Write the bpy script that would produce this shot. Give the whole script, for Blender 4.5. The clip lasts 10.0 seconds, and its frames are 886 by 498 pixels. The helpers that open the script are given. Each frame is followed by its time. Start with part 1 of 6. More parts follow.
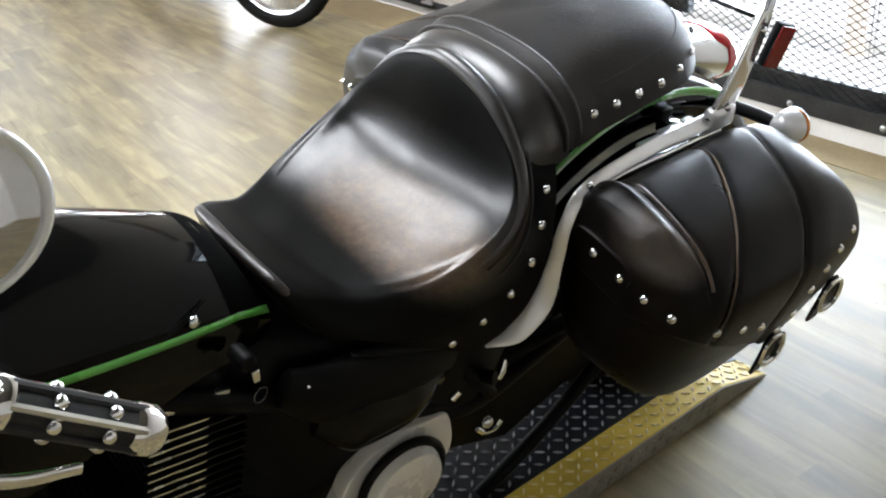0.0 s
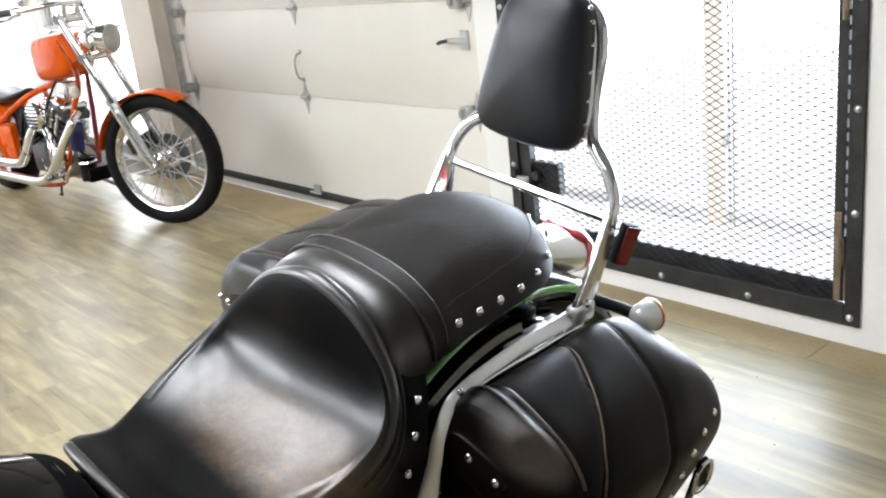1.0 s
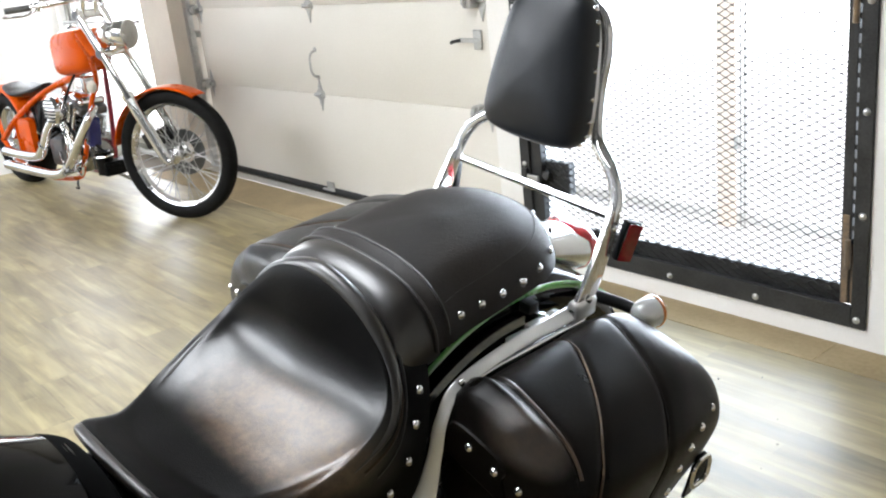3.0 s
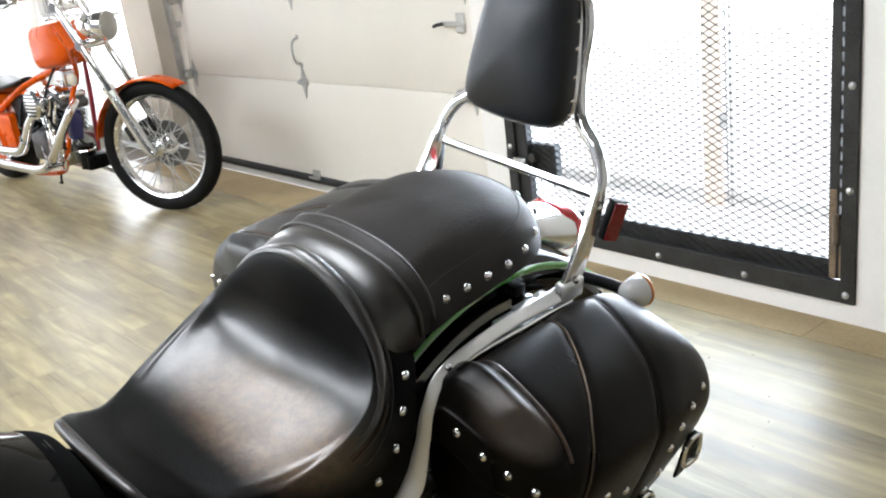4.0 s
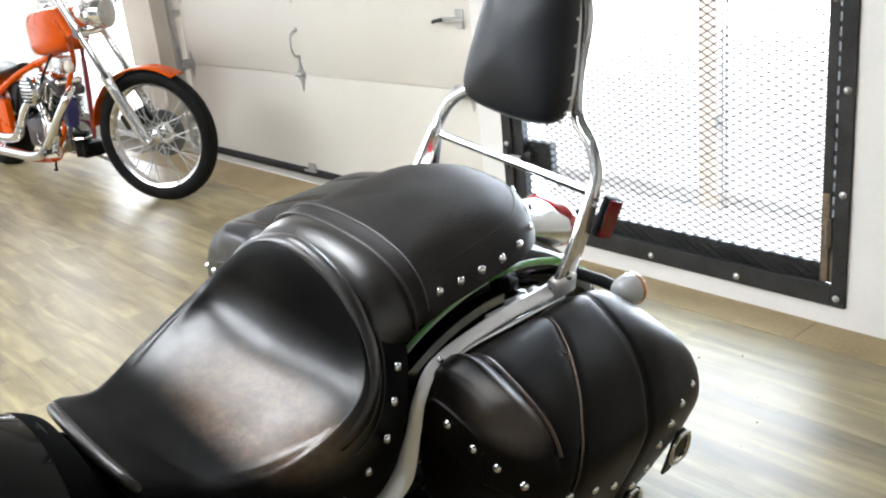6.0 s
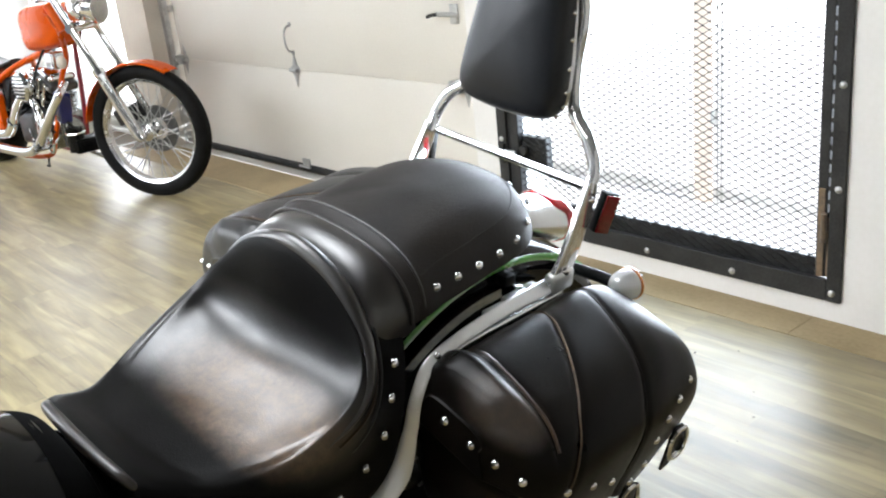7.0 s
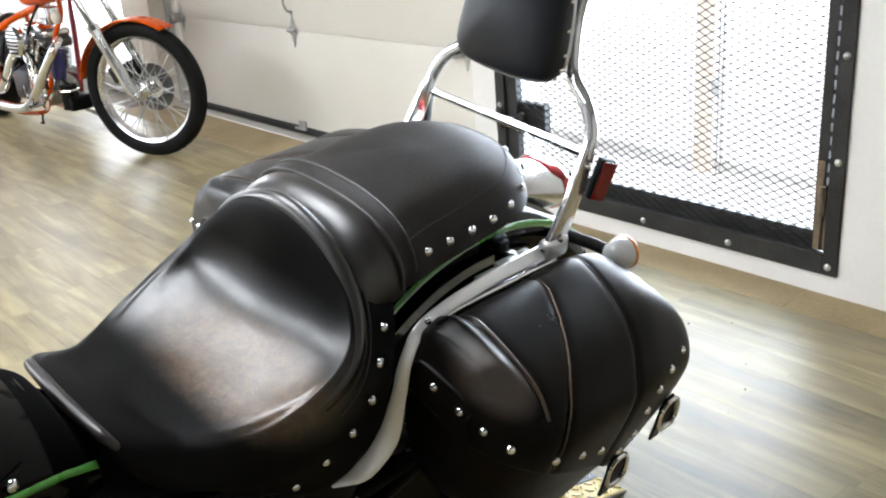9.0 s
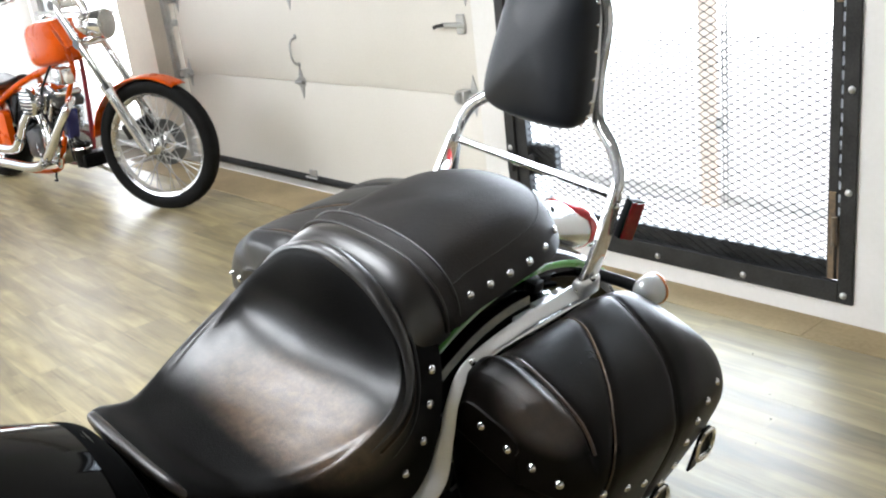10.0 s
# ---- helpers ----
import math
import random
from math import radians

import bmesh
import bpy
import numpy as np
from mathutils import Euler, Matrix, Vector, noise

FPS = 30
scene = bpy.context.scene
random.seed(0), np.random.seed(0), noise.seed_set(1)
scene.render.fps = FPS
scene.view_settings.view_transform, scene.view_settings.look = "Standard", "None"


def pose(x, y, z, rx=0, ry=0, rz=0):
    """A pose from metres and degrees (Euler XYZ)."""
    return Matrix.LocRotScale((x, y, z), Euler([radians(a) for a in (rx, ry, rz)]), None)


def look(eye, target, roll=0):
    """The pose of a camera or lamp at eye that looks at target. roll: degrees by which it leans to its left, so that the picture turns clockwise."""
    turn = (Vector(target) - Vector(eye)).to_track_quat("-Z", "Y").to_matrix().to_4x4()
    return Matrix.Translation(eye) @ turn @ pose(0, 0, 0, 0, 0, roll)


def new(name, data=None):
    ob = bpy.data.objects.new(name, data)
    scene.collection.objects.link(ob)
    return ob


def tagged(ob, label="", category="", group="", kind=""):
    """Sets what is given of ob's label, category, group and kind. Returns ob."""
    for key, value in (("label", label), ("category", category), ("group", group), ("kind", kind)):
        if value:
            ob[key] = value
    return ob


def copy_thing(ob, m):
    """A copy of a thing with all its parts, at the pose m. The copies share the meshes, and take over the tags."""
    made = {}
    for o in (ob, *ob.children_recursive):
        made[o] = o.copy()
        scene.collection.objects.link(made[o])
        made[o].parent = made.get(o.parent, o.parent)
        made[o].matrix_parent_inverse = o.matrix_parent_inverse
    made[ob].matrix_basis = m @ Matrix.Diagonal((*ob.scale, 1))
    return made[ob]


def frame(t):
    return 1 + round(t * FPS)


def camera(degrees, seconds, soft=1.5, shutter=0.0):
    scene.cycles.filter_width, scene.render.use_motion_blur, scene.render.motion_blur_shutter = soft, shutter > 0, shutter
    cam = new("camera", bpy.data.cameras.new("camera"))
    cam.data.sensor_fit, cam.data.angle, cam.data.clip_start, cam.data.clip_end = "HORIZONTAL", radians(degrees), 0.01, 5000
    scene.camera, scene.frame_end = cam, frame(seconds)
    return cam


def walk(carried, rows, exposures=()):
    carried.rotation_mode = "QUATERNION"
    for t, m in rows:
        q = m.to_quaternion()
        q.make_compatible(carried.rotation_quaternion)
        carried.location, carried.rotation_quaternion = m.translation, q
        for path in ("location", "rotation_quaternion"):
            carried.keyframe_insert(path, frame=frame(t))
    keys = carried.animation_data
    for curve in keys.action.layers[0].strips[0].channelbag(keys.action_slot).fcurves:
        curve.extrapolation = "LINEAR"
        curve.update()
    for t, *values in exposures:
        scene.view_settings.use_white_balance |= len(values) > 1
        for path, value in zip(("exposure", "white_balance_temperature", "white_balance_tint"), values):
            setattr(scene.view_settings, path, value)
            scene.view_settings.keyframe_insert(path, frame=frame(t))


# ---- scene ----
cam = camera(51.2, 10.0, soft=2.1)
PATH = [
    (0, (0.117, 0.474, 1.232), (-1.395, 1.384, 0.292), -5.9),
    (0.5, (0.139, 0.494, 1.262), (-1.378, 1.521, 0.46), -6.3),
    (0.6, (0.152, 0.493, 1.301), (-1.358, 1.551, 0.526), -7.0),
    (1, (0.162, 0.511, 1.3), (-1.323, 1.695, 0.672), -6.7),
    (1.5, (0.176, 0.512, 1.307), (-1.296, 1.719, 0.695), -6.1),
    (2, (0.189, 0.5, 1.301), (-1.293, 1.685, 0.669), -5.1),
    (2.5, (0.197, 0.497, 1.302), (-1.313, 1.657, 0.69), -5.7),
    (4, (0.185, 0.522, 1.285), (-1.3, 1.691, 0.631), -7.4),
    (4.5, (0.209, 0.505, 1.301), (-1.294, 1.684, 0.708), -7.0),
    (5, (0.204, 0.501, 1.291), (-1.297, 1.659, 0.655), -5.1),
    (5.5, (0.196, 0.51, 1.285), (-1.291, 1.677, 0.632), -5.6),
    (7, (0.182, 0.516, 1.28), (-1.282, 1.7, 0.608), -6.0),
    (7.5, (0.178, 0.515, 1.282), (-1.289, 1.691, 0.601), -6.1),
    (8, (0.179, 0.535, 1.269), (-1.23, 1.767, 0.564), -7.0),
    (8.5, (0.178, 0.533, 1.275), (-1.269, 1.731, 0.588), -6.4),
    (9, (0.17, 0.533, 1.268), (-1.274, 1.702, 0.528), -4.8),
    (9.5, (0.161, 0.5, 1.278), (-1.275, 1.685, 0.549), -1.7),
    (10, (0.17, 0.46, 1.296), (-1.296, 1.653, 0.64), -6.8),
]
walk(cam, [(t, look(eye, target, roll)) for t, eye, target, roll in PATH],
     exposures=[(0, 0.28, 6150, 10), (0.7, 0.22, 6150, 10), (5.5, 0.24, 6150, 10), (8.5, 0.18, 6150, 10), (10, 0.22, 6150, 10)])

# ---- world, sun, large lights ----
world = bpy.data.worlds.new("daylight")
scene.world = world
world.use_nodes = True
wn = world.node_tree.nodes
sky = wn.new("ShaderNodeTexSky")
sky.sky_type, sky.sun_disc = "NISHITA", False
sky.sun_elevation, sky.sun_rotation = radians(48), radians(100)
wn["Background"].inputs["Strength"].default_value = 0.12
world.node_tree.links.new(sky.outputs["Color"], wn["Background"].inputs["Color"])

sun = new("sun", bpy.data.lights.new("sun", "SUN"))
sun.data.energy, sun.data.angle, sun.data.color = 5.0, radians(0.5), (1.0, 0.95, 0.88)
sun.matrix_world = look((6, -0.3, 7), (0, 0, 0))


def area_lamp(name, eye, target, sx, sy, watts, colour):
    lamp = new(name, bpy.data.lights.new(name, "AREA"))
    lamp.data.shape, lamp.data.size, lamp.data.size_y = "RECTANGLE", sx, sy
    lamp.data.energy, lamp.data.color = watts, colour
    lamp.matrix_world = look(eye, target)
    return lamp


# daylight entering by the gate, by the glazed door and by the windows of the side wall
area_lamp("gate_daylight", (-1.78, 3.34, 1.25), (-1.78, 0, 0.9), 1.3, 2.1, 105, (0.80, 0.90, 1.0))
area_lamp("door_daylight", (-7.02, 3.25, 1.1), (-6.9, 0, 0.8), 1.55, 1.9, 33, (0.92, 0.97, 1.0))
area_lamp("west_window_daylight", (-7.97, 0.65, 1.63), (0, 0.65, 1.3), 2.45, 2.35, 24, (0.97, 0.98, 1.0))
area_lamp("west_upper_daylight", (-7.97, 2.74, 2.17), (0, 2.0, 0.9), 0.46, 1.32, 30, (0.97, 0.98, 1.0))

# ---- materials ----


def mat(name, a, b=None, rough=0.5, metal=0.0, scale=8.0, fine=120.0, bump=0.0, rough_var=0.08, coat=0.0, bump_scale=None, spec=0.5, coat_rough=0.05):
    """A surface that wanders between two colours at two scales, with uneven gloss and fine relief."""
    b = b or tuple(min(1, c * 1.25 + 0.004) for c in a)
    m = bpy.data.materials.new(name)
    m.use_nodes = True
    n, l = m.node_tree.nodes, m.node_tree.links
    p = n["Principled BSDF"]
    p.inputs["Metallic"].default_value = metal
    p.inputs["Specular IOR Level"].default_value = spec
    p.inputs["Coat Weight"].default_value = coat
    p.inputs["Coat Roughness"].default_value = coat_rough
    co = n.new("ShaderNodeTexCoord")
    n1, n2 = n.new("ShaderNodeTexNoise"), n.new("ShaderNodeTexNoise")
    n1.inputs["Scale"].default_value, n1.inputs["Detail"].default_value = scale, 5
    n2.inputs["Scale"].default_value, n2.inputs["Detail"].default_value = fine, 3
    for t in (n1, n2):
        l.new(co.outputs["Object"], t.inputs["Vector"])
    mix = n.new("ShaderNodeMath")
    mix.operation = "MULTIPLY_ADD"
    l.new(n2.outputs["Fac"], mix.inputs[0])
    mix.inputs[1].default_value = 0.5
    l.new(n1.outputs["Fac"], mix.inputs[2])
    ramp = n.new("ShaderNodeValToRGB")
    ramp.color_ramp.elements[0].position, ramp.color_ramp.elements[1].position = 0.5, 1.0
    ramp.color_ramp.elements[0].color, ramp.color_ramp.elements[1].color = (*a, 1), (*b, 1)
    l.new(mix.outputs[0], ramp.inputs["Fac"])
    l.new(ramp.outputs["Color"], p.inputs["Base Color"])
    rr = n.new("ShaderNodeMapRange")
    rr.inputs["From Min"].default_value, rr.inputs["From Max"].default_value = 0.3, 0.7
    rr.inputs["To Min"].default_value, rr.inputs["To Max"].default_value = max(0.01, rough - rough_var), min(1, rough + rough_var)
    l.new(n1.outputs["Fac"], rr.inputs["Value"])
    l.new(rr.outputs["Result"], p.inputs["Roughness"])
    if bump:
        nb = n2
        if bump_scale:
            nb = n.new("ShaderNodeTexNoise")
            nb.inputs["Scale"].default_value, nb.inputs["Detail"].default_value = bump_scale, 4
            l.new(co.outputs["Object"], nb.inputs["Vector"])
        bp = n.new("ShaderNodeBump")
        bp.inputs["Strength"].default_value, bp.inputs["Distance"].default_value = bump, 0.002
        l.new(nb.outputs["Fac"], bp.inputs["Height"])
        l.new(bp.outputs["Normal"], p.inputs["Normal"])
    return m


def glow(name, colour, strength):
    m = bpy.data.materials.new(name)
    m.use_nodes = True
    n, l = m.node_tree.nodes, m.node_tree.links
    e = n.new("ShaderNodeEmission")
    e.inputs["Color"].default_value, e.inputs["Strength"].default_value = (*colour, 1), strength
    l.new(e.outputs[0], n["Material Output"].inputs["Surface"])
    return m


def plank_material():
    """Printed vinyl planks: each plank shows three strips of its own tone, with long grain and scuffed gloss."""
    m = bpy.data.materials.new("vinyl_plank")
    m.use_nodes = True
    n, l = m.node_tree.nodes, m.node_tree.links
    p = n["Principled BSDF"]
    p.inputs["Specular IOR Level"].default_value = 0.46
    co, info, geo = n.new("ShaderNodeTexCoord"), n.new("ShaderNodeObjectInfo"), n.new("ShaderNodeNewGeometry")
    add = n.new("ShaderNodeMath")
    add.operation = "ADD"
    l.new(info.outputs["Random"], add.inputs[0])
    l.new(geo.outputs["Random Per Island"], add.inputs[1])
    off = n.new("ShaderNodeVectorMath")
    off.operation = "SCALE"
    off.inputs[0].default_value = (37.0, 5.3, 0.0)
    l.new(add.outputs[0], off.inputs["Scale"])
    vec = n.new("ShaderNodeVectorMath")
    vec.operation = "ADD"
    l.new(co.outputs["Object"], vec.inputs[0])
    l.new(off.outputs[0], vec.inputs[1])
    brick = n.new("ShaderNodeTexBrick")
    brick.inputs["Scale"].default_value = 1.0
    brick.inputs["Mortar Size"].default_value = 0.0006
    brick.inputs["Brick Width"].default_value, brick.inputs["Row Height"].default_value = 0.42, 0.0633
    brick.offset, brick.offset_frequency = 0.37, 2
    brick.inputs["Color1"].default_value = (0.0, 0.0, 0.0, 1)
    brick.inputs["Color2"].default_value = (1.0, 1.0, 1.0, 1)
    brick.inputs["Mortar"].default_value = (0.25, 0.25, 0.25, 1)
    l.new(vec.outputs[0], brick.inputs["Vector"])
    stretch = n.new("ShaderNodeMapping")
    stretch.inputs["Scale"].default_value = (1.7, 13.0, 1.0)
    l.new(vec.outputs[0], stretch.inputs["Vector"])
    grain = n.new("ShaderNodeTexNoise")
    grain.inputs["Scale"].default_value, grain.inputs["Detail"].default_value, grain.inputs["Distortion"].default_value = 1.0, 6, 0.8
    l.new(stretch.outputs[0], grain.inputs["Vector"])
    blot = n.new("ShaderNodeTexNoise")
    blot.inputs["Scale"].default_value, blot.inputs["Detail"].default_value = 3.0, 4
    l.new(co.outputs["Object"], blot.inputs["Vector"])
    tone = n.new("ShaderNodeMath")
    tone.operation = "MULTIPLY_ADD"
    l.new(brick.outputs["Color"], tone.inputs[0])
    tone.inputs[1].default_value = 0.15
    l.new(grain.outputs["Fac"], tone.inputs[2])
    tone2 = n.new("ShaderNodeMath")
    tone2.operation = "MULTIPLY_ADD"
    l.new(blot.outputs["Fac"], tone2.inputs[0])
    tone2.inputs[1].default_value = 0.45
    l.new(tone.outputs[0], tone2.inputs[2])
    ramp = n.new("ShaderNodeValToRGB")
    els = ramp.color_ramp.elements
    els[0].position, els[0].color = 0.54, (0.122, 0.096, 0.048, 1)
    els[1].position, els[1].color = 1.0, (0.365, 0.297, 0.152, 1)
    mid = els.new(0.78)
    mid.color = (0.235, 0.189, 0.094, 1)
    fibre_map = n.new("ShaderNodeMapping")
    fibre_map.inputs["Scale"].default_value = (9.0, 95.0, 1.0)
    l.new(vec.outputs[0], fibre_map.inputs["Vector"])
    fibre = n.new("ShaderNodeTexNoise")
    fibre.inputs["Scale"].default_value, fibre.inputs["Detail"].default_value = 1.0, 4
    l.new(fibre_map.outputs[0], fibre.inputs["Vector"])
    tone3 = n.new("ShaderNodeMath")
    tone3.operation = "MULTIPLY_ADD"
    l.new(fibre.outputs["Fac"], tone3.inputs[0])
    tone3.inputs[1].default_value = 0.22
    l.new(tone2.outputs[0], tone3.inputs[2])
    shift = n.new("ShaderNodeMath")
    shift.operation = "SUBTRACT"
    l.new(tone3.outputs[0], shift.inputs[0])
    shift.inputs[1].default_value = 0.11
    l.new(shift.outputs[0], ramp.inputs["Fac"])
    wash = n.new("ShaderNodeMapping")
    wash.inputs["Scale"].default_value = (0.9, 8.0, 1.0)
    l.new(vec.outputs[0], wash.inputs["Vector"])
    veil = n.new("ShaderNodeTexNoise")
    veil.inputs["Scale"].default_value, veil.inputs["Detail"].default_value, veil.inputs["Distortion"].default_value = 1.3, 5, 1.2
    l.new(wash.outputs[0], veil.inputs["Vector"])
    some = n.new("ShaderNodeMapRange")
    some.inputs["From Min"].default_value, some.inputs["From Max"].default_value = 0.42, 0.68
    some.inputs["To Min"].default_value, some.inputs["To Max"].default_value = 0.0, 0.6
    l.new(veil.outputs["Fac"], some.inputs["Value"])
    grey = n.new("ShaderNodeMix")
    grey.data_type = "RGBA"
    l.new(some.outputs["Result"], grey.inputs["Factor"])
    l.new(ramp.outputs["Color"], grey.inputs["A"])
    grey.inputs["B"].default_value = (0.215, 0.180, 0.112, 1)
    l.new(grey.outputs["Result"], p.inputs["Base Color"])
    rr = n.new("ShaderNodeMapRange")
    rr.inputs["From Min"].default_value, rr.inputs["From Max"].default_value = 0.3, 0.7
    rr.inputs["To Min"].default_value, rr.inputs["To Max"].default_value = 0.38, 0.43
    l.new(blot.outputs["Fac"], rr.inputs["Value"])
    l.new(rr.outputs["Result"], p.inputs["Roughness"])
    bp = n.new("ShaderNodeBump")
    bp.inputs["Strength"].default_value, bp.inputs["Distance"].default_value = 0.05, 0.001
    l.new(grain.outputs["Fac"], bp.inputs["Height"])
    l.new(bp.outputs["Normal"], p.inputs["Normal"])
    return m


PLANK = plank_material()
WALL = mat("white_wall_paint", (0.74, 0.72, 0.68), (0.80, 0.78, 0.75), 0.6, scale=2, fine=60, bump=0.15)
DOOR_PAINT = mat("cream_door_paint", (0.65, 0.615, 0.545), (0.72, 0.685, 0.615), 0.45, scale=1.5, fine=90, bump=0.12)
JAMB = mat("beige_jamb_paint", (0.47, 0.42, 0.35), (0.55, 0.50, 0.42), 0.6, scale=4, fine=80, bump=0.1)
DARKWALL = mat("dark_grey_wall_paint", (0.10, 0.10, 0.105), (0.14, 0.14, 0.145), 0.6, scale=3)
PANE_DARK = mat("dark_mottled_pane", (0.02, 0.022, 0.022), (0.16, 0.16, 0.15), 0.25, scale=5, fine=14)
CEIL = mat("ceiling_paint", (0.10, 0.098, 0.095), (0.14, 0.138, 0.135), 0.8, scale=3)
BORDER = mat("tan_border_board", (0.25, 0.19, 0.10), (0.36, 0.28, 0.16), 0.65, scale=5, fine=70, bump=0.1, spec=0.2)
SCREED = mat("floor_screed", (0.12, 0.10, 0.07), None, 0.8)
CONCRETE = mat("outdoor_concrete", (0.58, 0.575, 0.565), (0.72, 0.715, 0.705), 0.85, scale=2, fine=40, bump=0.3)
GATE_STEEL = mat("dark_gate_steel", (0.022, 0.0222, 0.0225), (0.058, 0.0575, 0.057), 0.5, 0.6, scale=9, fine=150, bump=0.25)
MESH_STEEL = mat("dull_mesh_steel", (0.018, 0.018, 0.018), (0.035, 0.034, 0.033), 0.75, scale=9, fine=150, spec=0.15)
RUST = mat("rusty_steel", (0.09, 0.072, 0.052), (0.24, 0.16, 0.09), 0.7, 0.1, scale=14, fine=90, bump=0.3)
BOLT = mat("galvanised_bolt", (0.45, 0.45, 0.44), (0.6, 0.6, 0.59), 0.4, 0.8)
GALV = mat("galvanised_steel", (0.36, 0.36, 0.35), (0.52, 0.52, 0.50), 0.42, 0.85, scale=20, fine=160)
ALU = mat("aluminium_threshold", (0.60, 0.59, 0.56), (0.75, 0.74, 0.71), 0.35, 0.8, scale=16)
RUBBER = mat("black_rubber", (0.012, 0.012, 0.012), (0.028, 0.028, 0.027), 0.65, scale=20, bump=0.2)
TIMBER = mat("pale_timber_post", (0.70, 0.58, 0.48), (0.80, 0.69, 0.59), 0.7, scale=6, bump=0.2)
LEATHER = mat("black_leather", (0.003, 0.003, 0.003), (0.008, 0.0077, 0.0074), 0.37, scale=7, fine=420, bump=0.28, rough_var=0.05, spec=0.6)
LEATHER_ROLL = mat("brown_rubbed_leather", (0.004, 0.0034, 0.003), (0.017, 0.011, 0.0072), 0.34, scale=12, fine=420, bump=0.28, rough_var=0.05, spec=0.75)
LEATHER_WORN = mat("worn_leather_painted_sheen", (0.003, 0.003, 0.003), (0.007, 0.0067, 0.0064), 0.40, scale=7, fine=420, bump=0.28, rough_var=0.04, spec=0.06)


def polish(m, centre, size, brown, rough=0.30, tint=None):
    """Adds a patch where use has rubbed the leather shiny, and a brown one that may lie lower: wear, with the sheen's
    brown put into the colour.
    """
    n, l = m.node_tree.nodes, m.node_tree.links
    p = n["Principled BSDF"]
    co = n.new("ShaderNodeTexCoord")

    def noise(scale, detail, roughness=0.5):
        t = n.new("ShaderNodeTexNoise")
        t.inputs["Scale"].default_value, t.inputs["Detail"].default_value, t.inputs["Roughness"].default_value = scale, detail, roughness
        l.new(co.outputs["Object"], t.inputs["Vector"])
        return t.outputs["Fac"]

    def between(value, a, b, c, d, smooth=False):
        r = n.new("ShaderNodeMapRange")
        r.interpolation_type = "SMOOTHSTEP" if smooth else "LINEAR"
        for key, x in (("From Min", a), ("From Max", b), ("To Min", c), ("To Max", d)):
            r.inputs[key].default_value = x
        l.new(value, r.inputs["Value"])
        return r.outputs["Result"]

    def patch(at, wide, ragged):
        place = n.new("ShaderNodeMapping")
        place.inputs["Location"].default_value = tuple(-c / s for c, s in zip(at, wide))
        place.inputs["Scale"].default_value = tuple(1 / s for s in wide)
        l.new(co.outputs["Object"], place.inputs["Vector"])
        far = n.new("ShaderNodeVectorMath")
        far.operation = "LENGTH"
        l.new(place.outputs[0], far.inputs[0])
        rag = n.new("ShaderNodeMath")
        rag.operation = "MULTIPLY_ADD"
        l.new(noise(24.0, 8, 0.7), rag.inputs[0])
        rag.inputs[1].default_value = ragged
        l.new(far.outputs["Value"], rag.inputs[2])
        return between(rag.outputs[0], 0.5 + ragged / 2, 1.2 + ragged / 2, 1.0, 0.0, True)

    l.new(patch(centre, size, 0.1), p.inputs["Coat Weight"])
    relief = n.new("ShaderNodeBump")
    relief.inputs["Strength"].default_value, relief.inputs["Distance"].default_value = 0.2, 0.002
    l.new(noise(260.0, 4), relief.inputs["Height"])
    l.new(relief.outputs["Normal"], p.inputs["Coat Normal"])
    l.new(between(noise(34.0, 9, 0.75), 0.36, 0.64, rough - 0.05, rough + 0.08), p.inputs["Coat Roughness"])
    p.inputs["Coat IOR"].default_value = 1.70
    mix = n.new("ShaderNodeMix")
    mix.data_type = "RGBA"
    old = p.inputs["Base Color"].links[0].from_socket
    rubbed = n.new("ShaderNodeMath")
    rubbed.operation = "MULTIPLY"
    l.new(patch(*(tint or (centre, size)), 0.35), rubbed.inputs[0])
    l.new(between(noise(70.0, 10, 0.8), 0.35, 0.62, 0.35, 1.0), rubbed.inputs[1])
    l.new(rubbed.outputs[0], mix.inputs["Factor"])
    l.new(old, mix.inputs["A"])
    mix.inputs["B"].default_value = (*brown, 1)
    l.new(mix.outputs["Result"], p.inputs["Base Color"])


# dish: rubbed leather, plus the highlight's gold-brown painted into its colour
polish(LEATHER_WORN, (0.02, 1.030, 0.668), (0.40, 0.112, 0.085), (0.150, 0.092, 0.050), 0.34, ((0.08, 1.005, 0.648), (0.20, 0.085, 0.05)))
LEATHER_MATTE = mat("matte_black_leather", (0.006, 0.0050, 0.0042), (0.017, 0.0135, 0.0108), 0.50, scale=8, fine=330, bump=0.42, rough_var=0.06, spec=0.33)
LEATHER_BOLSTER = mat("bolster_leather", (0.0042, 0.0036, 0.0032), (0.014, 0.0100, 0.0072), 0.35, scale=10, fine=420, bump=0.28, rough_var=0.05, spec=0.75, coat=0.8, coat_rough=0.30)
LEATHER_BAG = mat("worn_bag_leather_painted_sheen", (0.0018, 0.0016, 0.0014), (0.0075, 0.0056, 0.0043), 0.32, scale=9, fine=480, bump=0.24, rough_var=0.07, spec=0.13)
# pocket: worn leather whose brown sheen is painted into the base colour
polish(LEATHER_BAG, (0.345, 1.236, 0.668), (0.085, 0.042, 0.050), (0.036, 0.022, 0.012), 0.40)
PIPING = mat("brown_worn_piping", (0.030, 0.019, 0.010), (0.12, 0.080, 0.043), 0.5, scale=30)
CHROME = mat("chrome", (0.82, 0.82, 0.82), (0.88, 0.88, 0.88), 0.06, 1.0, rough_var=0.03)
CHROME_DULL = mat("brushed_chrome", (0.66, 0.66, 0.66), (0.76, 0.76, 0.76), 0.22, 1.0, scale=14)
